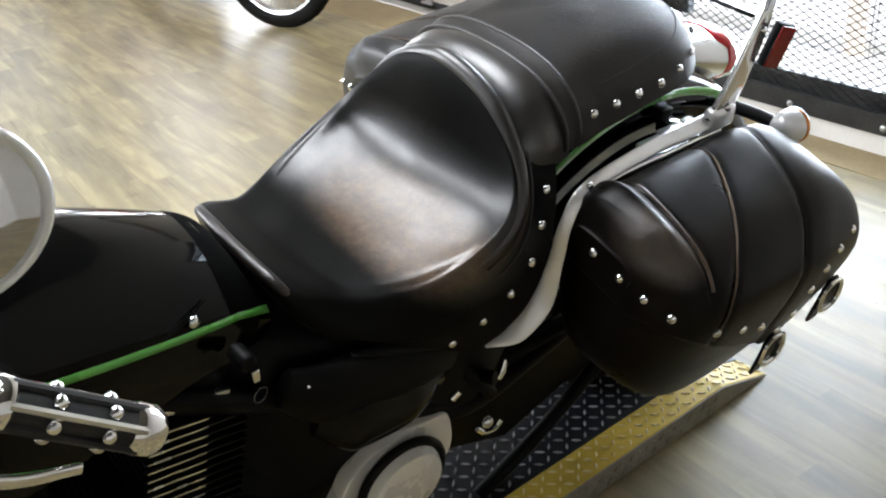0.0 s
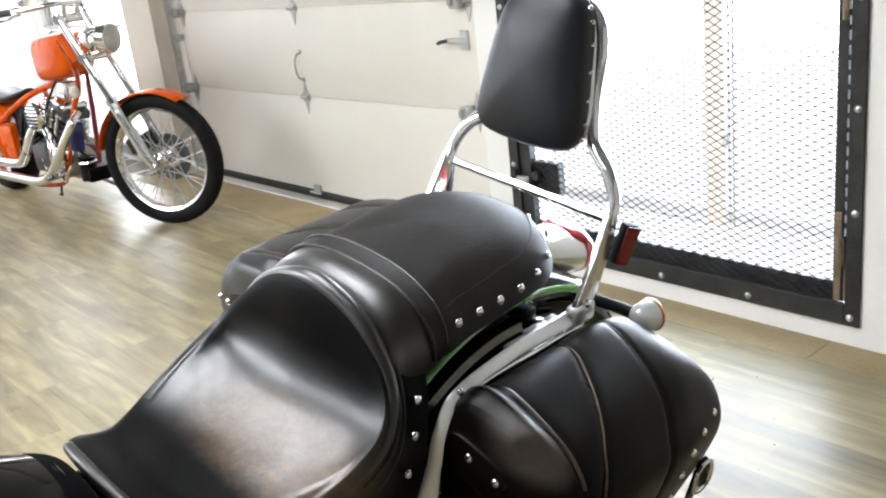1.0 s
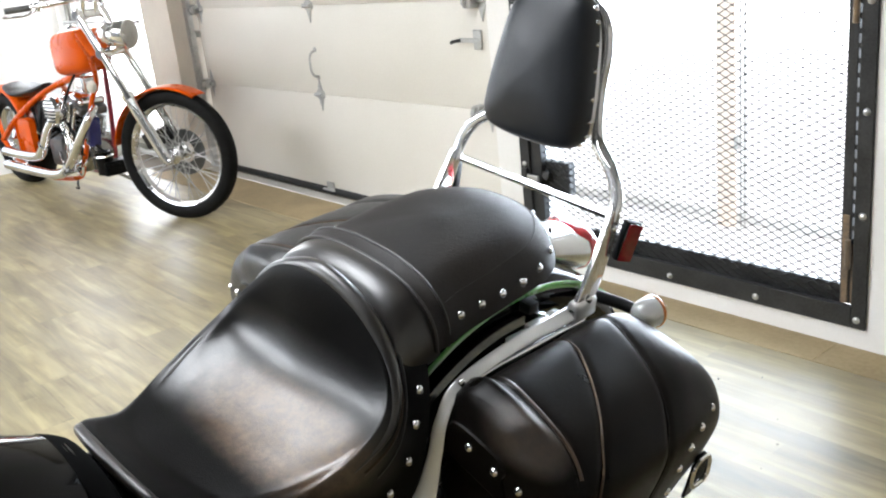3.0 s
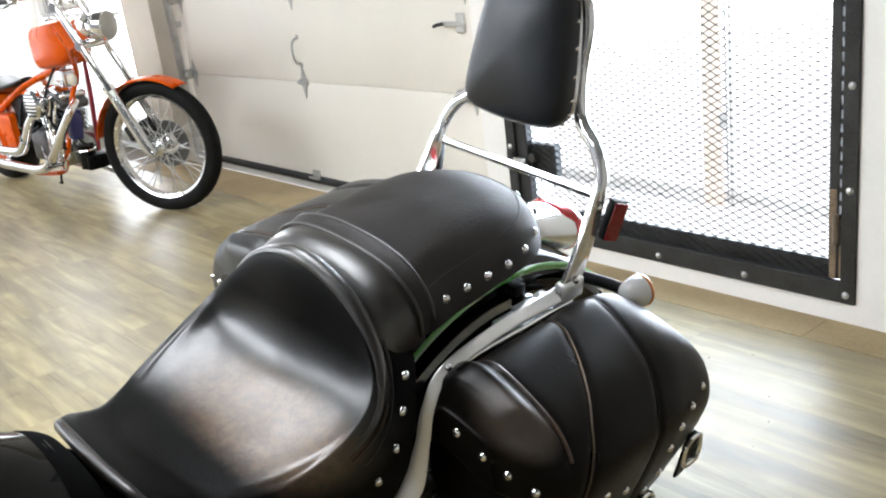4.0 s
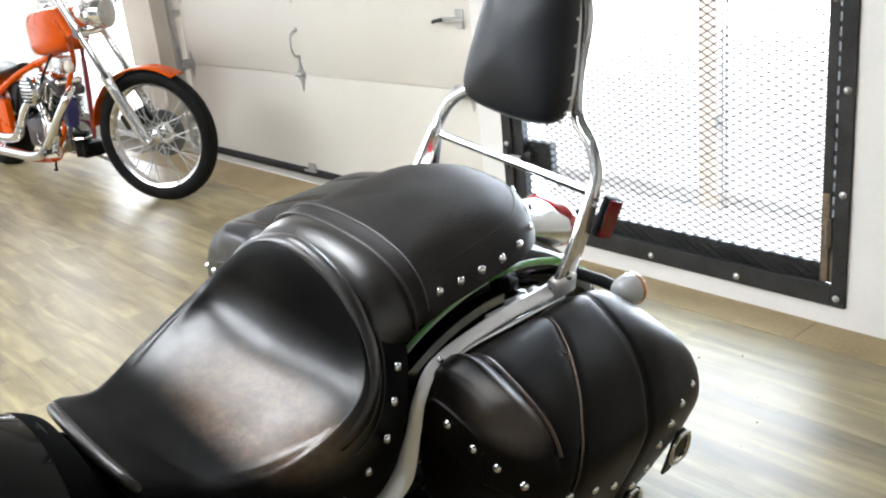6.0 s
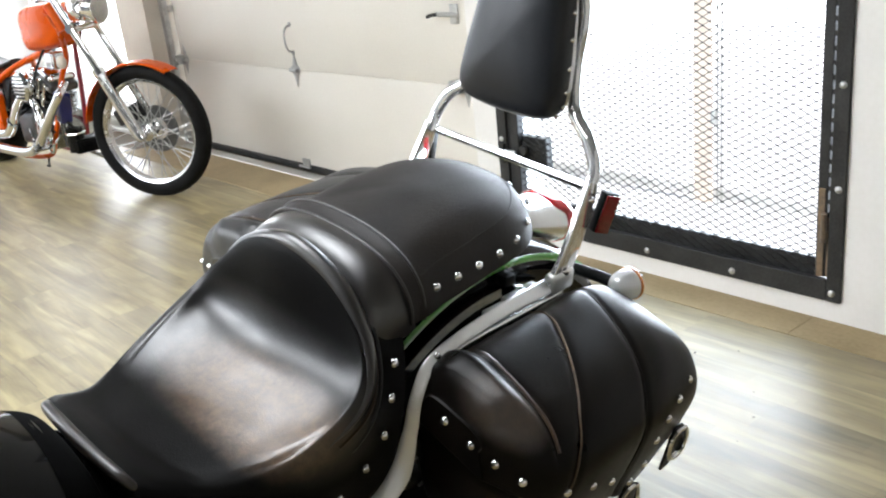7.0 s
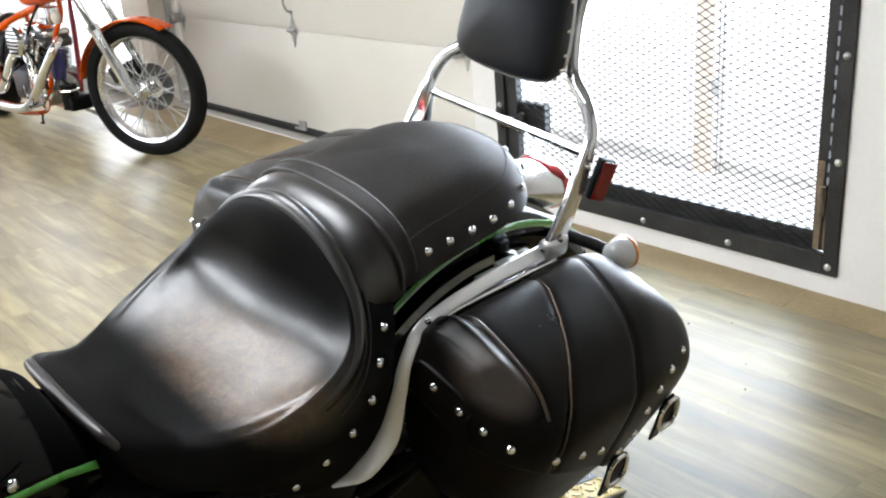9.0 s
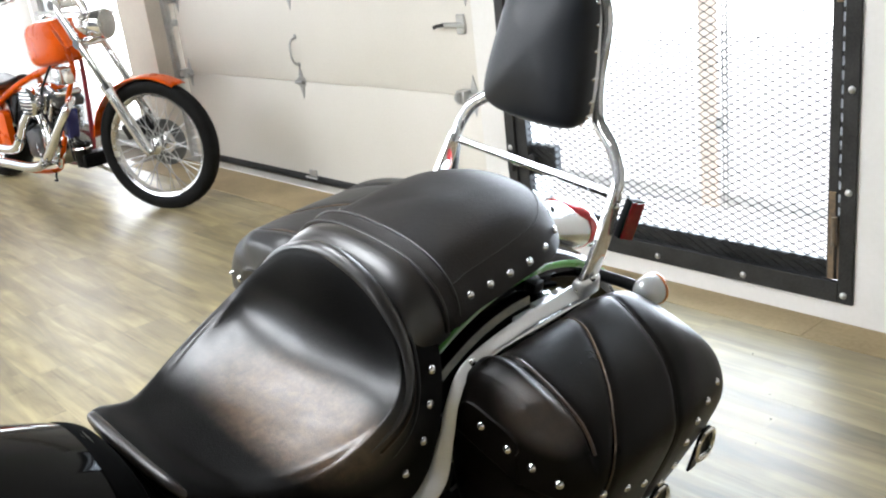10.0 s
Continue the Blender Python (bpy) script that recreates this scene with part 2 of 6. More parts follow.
BLACK_GLOSS = mat("black_gloss_paint", (0.002, 0.002, 0.002), (0.0035, 0.0035, 0.0035), 0.07, coat=0.03, rough_var=0.03, spec=0.18)
BLACK_SATIN = mat("black_satin_metal", (0.0025, 0.0025, 0.0025), (0.005, 0.005, 0.005), 0.42, scale=12, spec=0.10)
BLACK_PLASTIC = mat("black_plastic", (0.006, 0.006, 0.006), (0.011, 0.011, 0.011), 0.5, spec=0.15)
BLACK_SEMI = mat("black_semi_gloss", (0.003, 0.003, 0.003), (0.005, 0.005, 0.005), 0.30, spec=0.35)
# nearly unreflecting black for the cover added over the tank's end
DULL_BLACK = mat("dull_black_cover", (0.002, 0.002, 0.002), (0.004, 0.004, 0.004), 0.9, spec=0.04)
GREEN = mat("green_pinstripe", (0.09, 0.33, 0.05), (0.12, 0.40, 0.075), 0.3, coat=0.6)
RED_LENS = mat("red_lens", (0.20, 0.004, 0.010), (0.32, 0.006, 0.014), 0.15, coat=1.0)
TAIL_RED = mat("red_tail_lens", (0.55, 0.012, 0.018), (0.65, 0.02, 0.026), 0.15, coat=1.0)
AMBER = mat("amber_lens", (0.75, 0.22, 0.03), (0.8, 0.28, 0.05), 0.2, coat=1.0)
BULLET = mat("bright_bullet_chrome", (0.94, 0.94, 0.93), (0.97, 0.97, 0.96), 0.16, 0.15, coat=1.0)
HOOP_CHROME = mat("bent_tube_chrome", (0.90, 0.90, 0.90), (0.94, 0.94, 0.94), 0.13, 0.75, coat=0.5)
# same leather as the near bag, made lighter and glossier for its brighter light
LIT_BAG_LEATHER = mat("lit_bag_leather", (0.004, 0.004, 0.004), (0.010, 0.0095, 0.009), 0.40, scale=9, fine=480, bump=0.24, rough_var=0.05, spec=0.62)
STRUT_CHROME = mat("bright_strut_chrome", (0.94, 0.94, 0.93), (0.97, 0.97, 0.96), 0.09, 0.30, coat=1.0)
BROWN_SEAM = mat("brown_rubbed_seam", (0.012, 0.009, 0.007), (0.075, 0.046, 0.026), 0.42, scale=14, fine=200)
YELLOW = mat("yellow_plate_paint", (0.50, 0.35, 0.025), (0.66, 0.47, 0.06), 0.5, scale=10, fine=90, bump=0.2)
PLATE_BLACK = mat("black_plate_paint", (0.006, 0.0065, 0.008), (0.016, 0.017, 0.021), 0.40, scale=9, fine=90, bump=0.2, spec=0.2)
PLATE_GREY = mat("worn_plate_edge", (0.22, 0.20, 0.16), (0.34, 0.31, 0.26), 0.55, 0.4, scale=20, fine=80, bump=0.2)
ORANGE = mat("orange_gloss_paint", (0.58, 0.076, 0.001), (0.64, 0.092, 0.002), 0.28, coat=0.05, spec=0.14, rough_var=0.04)
TYRE = mat("tyre_rubber", (0.004, 0.004, 0.004), (0.010, 0.0097, 0.0094), 0.6, scale=18, bump=0.25, spec=0.10)
TREAD_WORN = mat("worn_black_tread", (0.16, 0.165, 0.18), (0.42, 0.42, 0.44), 0.34, 0.35, scale=30, fine=160)
TREAD_YELLOW = mat("worn_yellow_tread", (0.66, 0.50, 0.12), (0.86, 0.78, 0.48), 0.35, scale=30, fine=160)
PALE_ALLOY = mat("pale_cast_alloy", (0.80, 0.78, 0.73), (0.90, 0.88, 0.83), 0.30, 0.15, scale=12, fine=140)
DARK_STEEL = mat("dark_cast_steel", (0.10, 0.10, 0.10), (0.18, 0.178, 0.175), 0.4, 0.8, scale=20)
LAMP_GLASS = mat("headlamp_reflector", (0.30, 0.29, 0.27), (0.42, 0.41, 0.39), 0.18, 0.7, coat=1.0)
ENGINE_METAL = mat("polished_engine_metal", (0.22, 0.22, 0.215), (0.42, 0.42, 0.41), 0.22, 1.0, scale=18)
PAD_LEATHER = mat("blue_black_leather", (0.006, 0.0074, 0.0105), (0.012, 0.0145, 0.019), 0.38, scale=7, fine=420, bump=0.28, spec=0.45)
IVORY = mat("ivory_plastic", (0.50, 0.46, 0.38), (0.58, 0.54, 0.46), 0.4)
BLUE = mat("dark_blue_paint", (0.01, 0.015, 0.10), (0.02, 0.025, 0.16), 0.3, coat=0.8)
# maroon tone of the orange frame against the light, put into the colour
ORANGE_BACKLIT = mat("backlit_orange_paint", (0.24, 0.015, 0.03), (0.32, 0.025, 0.04), 0.35, coat=0.5)
OUTSIDE = glow("bright_hazy_sky", (1.0, 1.0, 1.0), 9.0)
TUBE_LIGHT = glow("warm_fluorescent_diffuser", (0.985, 0.985, 0.98), 14.0)
COOL_LIGHT = glow("cool_fluorescent_diffuser", (0.86, 0.94, 1.0), 20.0)

# ---- shape helpers ----


def obj(name, bm, material, parent=None, label="", smooth=True):
    me = bpy.data.meshes.new(name)
    bmesh.ops.recalc_face_normals(bm, faces=bm.faces)
    bm.to_mesh(me)
    bm.free()
    me.materials.append(material)
    if smooth:
        me.shade_smooth()
        me.set_sharp_from_angle(angle=radians(38))
    ob = new(name, me)
    if parent is not None:
        ob.parent = parent
    if label:
        ob["label"] = label
    return ob


def part(name, bm, material, parent, label="", smooth=True):
    return obj(name, bm, material, parent, label, smooth)


def root(name, m, label, category, group=""):
    ob = new(name)
    ob.empty_display_size = 0.1
    ob.matrix_world = m
    return tagged(ob, label, category, group)


def box(x0, x1, y0, y1, z0, z1, bevel=0.0, seg=2, bm=None, m=None):
    own = bmesh.new()
    bmesh.ops.create_cube(own, size=1.0)
    for v in own.verts:
        v.co = Vector(((x0 + x1) / 2 + v.co.x * (x1 - x0), (y0 + y1) / 2 + v.co.y * (y1 - y0), (z0 + z1) / 2 + v.co.z * (z1 - z0)))
    if bevel:
        bmesh.ops.bevel(own, geom=list(own.edges), offset=bevel, segments=seg, profile=0.5, affect="EDGES")
    if m is not None:
        bmesh.ops.transform(own, matrix=m, verts=own.verts)
    return join(bm, own)


def join(bm, own):
    if bm is None:
        return own
    me = bpy.data.meshes.new("joined")
    own.to_mesh(me)
    own.free()
    bm.from_mesh(me)
    bpy.data.meshes.remove(me)
    return bm


def grid_faces(bm, rows, closed_u=False, closed_v=False):
    """Quads between rows of equal length. closed_u: each row is a ring."""
    vs = [[bm.verts.new(p) for p in row] for row in rows]
    nr, nc = len(vs), len(vs[0])
    for i in range(nr if closed_v else nr - 1):
        for j in range(nc if closed_u else nc - 1):
            a, b = vs[i], vs[(i + 1) % nr]
            bm.faces.new((a[j], a[(j + 1) % nc], b[(j + 1) % nc], b[j]))
    return vs


def spline(pts, n, closed=False):
    """Points on a smooth curve through pts."""
    p = np.array(pts, float)
    k = len(p)
    out = []
    spans = k if closed else k - 1
    for i in range(n):
        s = i * spans / (n if closed else n - 1)
        a = min(int(s), spans - 1)
        f = s - a
        if closed:
            p0, p1, p2, p3 = p[(a - 1) % k], p[a % k], p[(a + 1) % k], p[(a + 2) % k]
        else:
            p1, p2 = p[a], p[a + 1]
            p0 = p[a - 1] if a else 2 * p1 - p2
            p3 = p[a + 2] if a + 2 < k else 2 * p2 - p1
        out.append(0.5 * (2 * p1 + (p2 - p0) * f + (2 * p0 - 5 * p1 + 4 * p2 - p3) * f * f + (3 * p1 - p0 - 3 * p2 + p3) * f**3))
    return np.array(out)


def tube(pts, r, n=None, seg=12, closed=False, bm=None, flat=1.0, smooth_path=True):
    """A bar along a curve; r a number or a list along it; flat squeezes the section."""
    n = n or max(2, 6 * len(pts))
    c = spline(pts, n, closed) if smooth_path else np.array(pts, float)
    n = len(c)
    rr = np.interp(np.linspace(0, 1, n), np.linspace(0, 1, len(r)), r) if hasattr(r, "__len__") else np.full(n, r)
    tang = np.gradient(c, axis=0) if not closed else np.roll(c, -1, 0) - np.roll(c, 1, 0)
    tang /= np.linalg.norm(tang, axis=1)[:, None]
    ref = np.array((0, 0, 1.0)) if abs(tang[0][2]) < 0.9 else np.array((1.0, 0, 0))
    own = bmesh.new()
    rows = []
    for i in range(n):
        a = np.cross(tang[i], ref)
        a /= np.linalg.norm(a)
        b = np.cross(tang[i], a)
        ref = -b if np.dot(-b, ref) > 0 else b
        b = ref
        rows.append([tuple(c[i] + rr[i] * (np.cos(t) * a * flat + np.sin(t) * b)) for t in np.linspace(0, 2 * np.pi, seg, endpoint=False)])
    vs = grid_faces(own, rows, closed_u=True, closed_v=closed)
    if not closed:
        own.faces.new(vs[0])
        own.faces.new(vs[-1])
    return join(bm, own)


def turned(profile, m, seg=32, bm=None, caps=True):
    """A profile of (radius, height) turned round the local z of m."""
    own = bmesh.new()
    rows = [[m @ Vector((r * math.cos(t), r * math.sin(t), h)) for t in np.linspace(0, 2 * np.pi, seg, endpoint=False)] for r, h in profile]
    vs = grid_faces(own, rows, closed_u=True)
    if caps:
        for row, (r, _) in ((vs[0], profile[0]), (vs[-1], profile[-1])):
            if r > 1e-4:
                own.faces.new(row)
    bmesh.ops.remove_doubles(own, verts=own.verts, dist=1e-6)
    return join(bm, own)


def axis_pose(at, along, spin=0.0):
    """A pose at a point whose z runs along a direction."""
    return Matrix.Translation(at) @ Vector(along).to_track_quat("Z", "Y").to_matrix().to_4x4() @ pose(0, 0, 0, 0, 0, spin)


def dome(at, along, r, h, seg=14, bm=None):
    """A rounded stud head."""
    prof = [(r, 0.0)] + [(r * math.cos(a), h * math.sin(a)) for a in np.linspace(0.15, 1.5, 5)] + [(0.0002, h)]
    return turned(prof, axis_pose(at, along), seg, bm)


def torus_bm(R, r, m, seg=64, sec=16, squash=1.0, bm=None):
    own = bmesh.new()
    rows = []
    for t in np.linspace(0, 2 * np.pi, seg, endpoint=False):
        rows.append([m @ Vector(((R + r * math.cos(s)) * math.cos(t), (R + r * math.cos(s)) * math.sin(t), r * squash * math.sin(s))) for s in np.linspace(0, 2 * np.pi, sec, endpoint=False)])
    grid_faces(own, rows, closed_u=True, closed_v=True)
    return join(bm, own)


def mirror_half(half, right=None):
    """A closed ring from its left half, which runs from the rear centre to the front centre."""
    return list(half) + [(-p[0], p[1], p[2]) for p in reversed((right or half)[1:-1])]


def rings(levels, n=96, between=4, cap=True):
    """A skin through closed rings, from the inmost to the outmost."""
    fine = np.array([spline(h if h[-1][0] < 0 else mirror_half(h), n, closed=True) for h in levels])
    cols = [spline(fine[:, j], (len(levels) - 1) * between + 1) for j in range(n)]
    own = bmesh.new()
    rows = [[tuple(cols[j][i]) for j in range(n)] for i in range(len(cols[0]))]
    vs = grid_faces(own, rows, closed_u=True)
    if cap:
        mid = own.verts.new(sum((v.co for v in vs[0]), Vector()) / n)
        for j in range(n):
            own.faces.new((vs[0][j], vs[0][(j + 1) % n], mid))
    return own


def thicken(ob, t, offset=-1.0):
    mod = ob.modifiers.new("thickness", "SOLIDIFY")
    mod.thickness, mod.offset = t, offset
    return ob

# ---- the room ----
X0, X1, Y0, YG, YD, H = -7.95, 3.6, -5.0, 3.03, 3.2, 3.2
WT = 0.24


def structure(name, bm, material, label, category="", smooth=False):
    return tagged(obj(name, bm, material, smooth=smooth), label, category or name.split("_")[0], kind="structure")


# wall with the gate, the overhead door and the glazed door; openings go through it
bm = box(-1.048, X1, YG, YG + WT, 0, H)
box(-2.633, -2.49, YG, YG + WT, 0, H, bm=bm)
box(X0 - 0.2, -7.88, YG, YG + WT, 0, H, bm=bm)
box(-2.49, -1.048, YG, YG + WT, 2.25, H, bm=bm)
box(-5.70, -2.633, YG, YG + WT, 2.45, H, bm=bm)
box(-7.88, -6.15, YG, YG + WT, 2.15, H, bm=bm)
box(-2.49, -1.048, YG, YG + WT, -0.02, 0.085, bm=bm)
structure("wall_north", bm, WALL, "white painted masonry wall with three openings")
structure("wall_pier", box(-6.15, -5.70, YG, YG + WT, 0, H), JAMB, "beige painted pier beside the overhead door", "wall")
bm = box(X0 - 0.2, X0, Y0, 1.9, 0, 0.42)
box(X0 - 0.2, X0, 2.1, YG, 0, 0.42, bm=bm)
box(X0 - 0.2, X0, Y0, YG, 2.85, H, bm=bm)
box(X0 - 0.2, X0, Y0, -0.6, 0.42, 2.85, bm=bm)
box(X0 - 0.2, X0, 1.9, 2.1, 1.6, 2.85, bm=bm)
box(X0 - 0.2, X0, 2.1, 2.5, 0.42, 2.85, bm=bm)
# niche that carries the return wall on past the side wall
box(-8.75, -8.65, 1.8, 2.45, -0.02, 1.7, bm=bm)
box(-8.65, X0 - 0.2, 1.8, 1.9, -0.02, 1.7, bm=bm)
box(-8.65, X0 - 0.2, 1.9, 2.1, 1.6, 1.7, bm=bm)
box(X0 - 0.2, X0, 2.98, YG, 0.42, 2.85, bm=bm)
box(X0 - 0.2, X0, 2.5, 2.98, 0.42, 1.5, bm=bm)
structure("wall_west", bm, WALL, "white painted side wall with a wide and a high window")
# short return wall beside the glazed door, with a dark framed pane low in its face
NX = -8.64
bm = box(-7.50, -7.18, 2.10, 2.45, 0, H)
box(X0, -7.50, 2.20, 2.45, 1.6, H, bm=bm)
box(NX, -7.50, 2.20, 2.45, 0, 1.6, bm=bm)
box(NX, -7.50, 2.10, 2.20, 0, 0.13, bm=bm)
box(X0, -7.50, 2.10, 2.20, 1.6, H, bm=bm)
structure("wall_return", bm, WALL, "white painted return wall beside the glazed door", "wall")
display = structure("window_1", box(NX, -7.503, 2.150, 2.158, 0.133, 1.597), PANE_DARK, "dark pane in a white frame low in the return wall", "window")
for x0, x1, z0, z1 in ((NX, -7.503, 0.133, 0.158), (-7.53, -7.503, 0.160, 1.56), (NX, -7.503, 1.562, 1.597)):
    part("window_frame", box(x0, x1, 2.095, 2.148, z0, z1, 0.003, 1), WALL, display, smooth=False)
structure("baseboard", box(NX, -7.17, 2.088, 2.098, 0.001, 0.075, 0.002, 1), WALL, "white painted baseboard under the pane", "baseboard")
structure("floor_niche", box(NX - 0.01, X0, 1.9, 2.1, -0.06, -0.001), TIMBER, "pale wooden floor of the niche", "floor")
structure("wall_east", box(X1, X1 + 0.2, Y0, YG + WT, 0, H), WALL, "plain white painted side wall")
structure("wall_south", box(X0 - 0.2, X1 + 0.2, Y0 - 0.2, Y0, 0, H), DARKWALL, "plain dark grey painted back wall")
structure("ceiling", box(X0 - 0.2, X1 + 0.2, Y0 - 0.2, YG + WT, H, H + 0.2), CEIL, "plain grey ceiling")
bm = bmesh.new()
bmesh.ops.create_grid(bm, x_segments=1, y_segments=1, size=400, matrix=pose(0, 0, -0.21))
structure("ground", bm, CONCRETE, "pale concrete ground")
structure("pavement", box(-12, 8, YG + WT, 16, -0.2, -0.03), CONCRETE, "pale concrete yard outside the gate")
bm = box(-10.5, -2.5, 9.0, 9.1, -0.03, 4.5)
box(-16, -10.55, 5.2, 5.3, -0.03, 4.5, bm=bm)
structure("backdrop", bm, OUTSIDE, "bright hazy daylight beyond the yard")

# ---- the parked cruiser; its own axes: u to its left, v to its rear, w up ----
BIKE = pose(-1.019, 0, 0.05, 0, 0, 4.5) @ pose(0, 0, 0, 0, 11.5, 0)
bike = root("motorcycle", BIKE, "black cruiser motorcycle with green pinstripes and leather saddlebags on its stand", "motorcycle")


def circle_half(v, w, r, n):
    return [(r * math.sin(a), v + r * math.cos(a), w) for a in np.linspace(0, math.pi, n)]


# driver's seat: rings from the dish outward to the skirt's hem, rear centre to nose centre
SEAT_RIGHT_DISH = [(0, 1.092, 0.684), (0.085, 1.089, 0.686), (0.145, 1.074, 0.686), (0.157, 1.02, 0.663), (0.15, 0.97, 0.643), (0.128, 0.93, 0.633), (0.104, 0.9, 0.632), (0.074, 0.8687, 0.6341), (0.04, 0.852, 0.6385), (0, 0.846, 0.6405)]
SEAT_RIGHT_INNER = [(0, 1.11, 0.79), (0.078, 1.106, 0.77), (0.144, 1.088, 0.728), (0.167, 1.062, 0.696), (0.17, 1.01, 0.665), (0.156, 0.95, 0.643), (0.134, 0.905, 0.636), (0.106, 0.8704, 0.6353), (0.074, 0.84, 0.642), (0, 0.83, 0.648)]
SEAT_RIGHT_CROWN = [(0, 1.128, 0.834), (0.088, 1.122, 0.808), (0.141, 1.107, 0.757), (0.175, 1.072, 0.703), (0.179, 1.012, 0.668), (0.167, 0.95, 0.643), (0.147, 0.9, 0.631), (0.126, 0.8604, 0.6343), (0.106, 0.812, 0.654), (0, 0.804, 0.658)]
SEAT_RIGHT_SEAM = [(0, 1.15, 0.824), (0.103, 1.146, 0.782), (0.16, 1.133, 0.715), (0.188, 1.092, 0.654), (0.195, 1.03, 0.625), (0.19, 0.965, 0.605), (0.172, 0.905, 0.598), (0.146, 0.8504, 0.6093), (0.118, 0.796, 0.646), (0, 0.79, 0.654)]
SEAT_RIGHT_SIDE = [(0, 1.18, 0.79), (0.13, 1.178, 0.75), (0.195, 1.145, 0.68), (0.222, 1.095, 0.61), (0.215, 1.03, 0.56), (0.203, 0.96, 0.56), (0.184, 0.9, 0.578), (0.156, 0.8434, 0.5923), (0.124, 0.799, 0.622), (0, 0.792, 0.634)]
SEAT_RIGHT_HEM = [(0, 1.2, 0.76), (0.14, 1.212, 0.742), (0.22, 1.16, 0.66), (0.236, 1.11, 0.56), (0.21, 1.04, 0.492), (0.197, 0.95, 0.535), (0.178, 0.88, 0.57), (0.152, 0.8354, 0.5823), (0.12, 0.812, 0.599), (0, 0.807, 0.604)]
# the rider's side is sat wider than the other
SEAT_LEFT_DISH = [(0, 1.092, 0.684), (0.098, 1.102, 0.688), (0.168, 1.092, 0.684), (0.19, 1.048, 0.658), (0.178, 0.985, 0.638), (0.158, 0.932, 0.628), (0.128, 0.893, 0.628), (0.088, 0.8647, 0.6327), (0.045, 0.852, 0.6385), (0, 0.846, 0.6405)]
SEAT_LEFT_INNER = [(0, 1.11, 0.79), (0.09, 1.118, 0.768), (0.166, 1.114, 0.722), (0.197, 1.086, 0.69), (0.201, 1.027, 0.658), (0.186, 0.965, 0.633), (0.162, 0.91, 0.624), (0.124, 0.8704, 0.6283), (0.08, 0.84, 0.642), (0, 0.83, 0.648)]
SEAT_LEFT_CROWN = [(0, 1.128, 0.834), (0.092, 1.134, 0.806), (0.162, 1.127, 0.749), (0.203, 1.094, 0.697), (0.208, 1.03, 0.659), (0.193, 0.962, 0.628), (0.168, 0.9, 0.615), (0.138, 0.8584, 0.6253), (0.108, 0.812, 0.654), (0, 0.804, 0.658)]
SEAT_LEFT_SEAM = [(0, 1.15, 0.824), (0.108, 1.154, 0.788), (0.172, 1.143, 0.723), (0.212, 1.104, 0.665), (0.216, 1.035, 0.628), (0.202, 0.965, 0.603), (0.178, 0.902, 0.594), (0.148, 0.8504, 0.6073), (0.118, 0.796, 0.646), (0, 0.79, 0.654)]
SEAT_LEFT_SIDE = [(0, 1.18, 0.79), (0.13, 1.178, 0.755), (0.196, 1.15, 0.69), (0.224, 1.1, 0.62), (0.221, 1.03, 0.567), (0.207, 0.96, 0.562), (0.186, 0.9, 0.576), (0.156, 0.8434, 0.5923), (0.124, 0.799, 0.622), (0, 0.792, 0.634)]
SEAT_LEFT_HEM = SEAT_RIGHT_HEM
SEAT_DISH = mirror_half(SEAT_LEFT_DISH, SEAT_RIGHT_DISH)
SEAT_INNER = mirror_half(SEAT_LEFT_INNER, SEAT_RIGHT_INNER)
SEAT_CROWN = mirror_half(SEAT_LEFT_CROWN, SEAT_RIGHT_CROWN)
SEAT_SEAM = mirror_half(SEAT_LEFT_SEAM, SEAT_RIGHT_SEAM)
SEAT_SIDE = mirror_half(SEAT_LEFT_SIDE, SEAT_RIGHT_SIDE)
SEAT_HEM = mirror_half(SEAT_LEFT_HEM, SEAT_RIGHT_HEM)


def dish_floor(k):
    """The dish's outline drawn in towards its lowest point, on a bowl."""
    return [(u * k, 0.955 + (v - 0.955) * k, 0.6390 + (w - 0.6390) * k * k) for u, v, w in SEAT_DISH]


shell = rings([dish_floor(0.04), dish_floor(0.28), dish_floor(0.52), dish_floor(0.76), SEAT_DISH, SEAT_INNER, SEAT_CROWN, SEAT_SEAM, SEAT_SIDE, SEAT_HEM], 128, 6)
shell.verts.ensure_lookup_table()
for i in range(70):
    # the cover is pulled taut over the dish
    bmesh.ops.smooth_vert(shell, verts=shell.verts[128 * 2:128 * 28], factor=0.5, use_axis_x=False, use_axis_y=False, use_axis_z=True)
for i in range(8):
    bmesh.ops.smooth_vert(shell, verts=shell.verts[128 * 18:128 * 38], factor=0.5, use_axis_x=True, use_axis_y=True, use_axis_z=True)
seat = part("driver_seat", shell, LEATHER_WORN, bike, "black leather saddle with a deep dish, worn, its brown sheen partly coloured in")

part("nose_lip", tube([(-0.112, 0.812, 0.626), (-0.106, 0.799, 0.648), (-0.092, 0.791, 0.658), (-0.05, 0.788, 0.662), (0, 0.787, 0.663), (0.05, 0.788, 0.663), (0.095, 0.792, 0.661), (0.114, 0.8, 0.65), (0.122, 0.814, 0.626)], [0.002, 0.006, 0.008, 0.009, 0.009, 0.009, 0.008, 0.006, 0.002], n=60, seg=14), LEATHER_ROLL, seat, "rolled front edge")
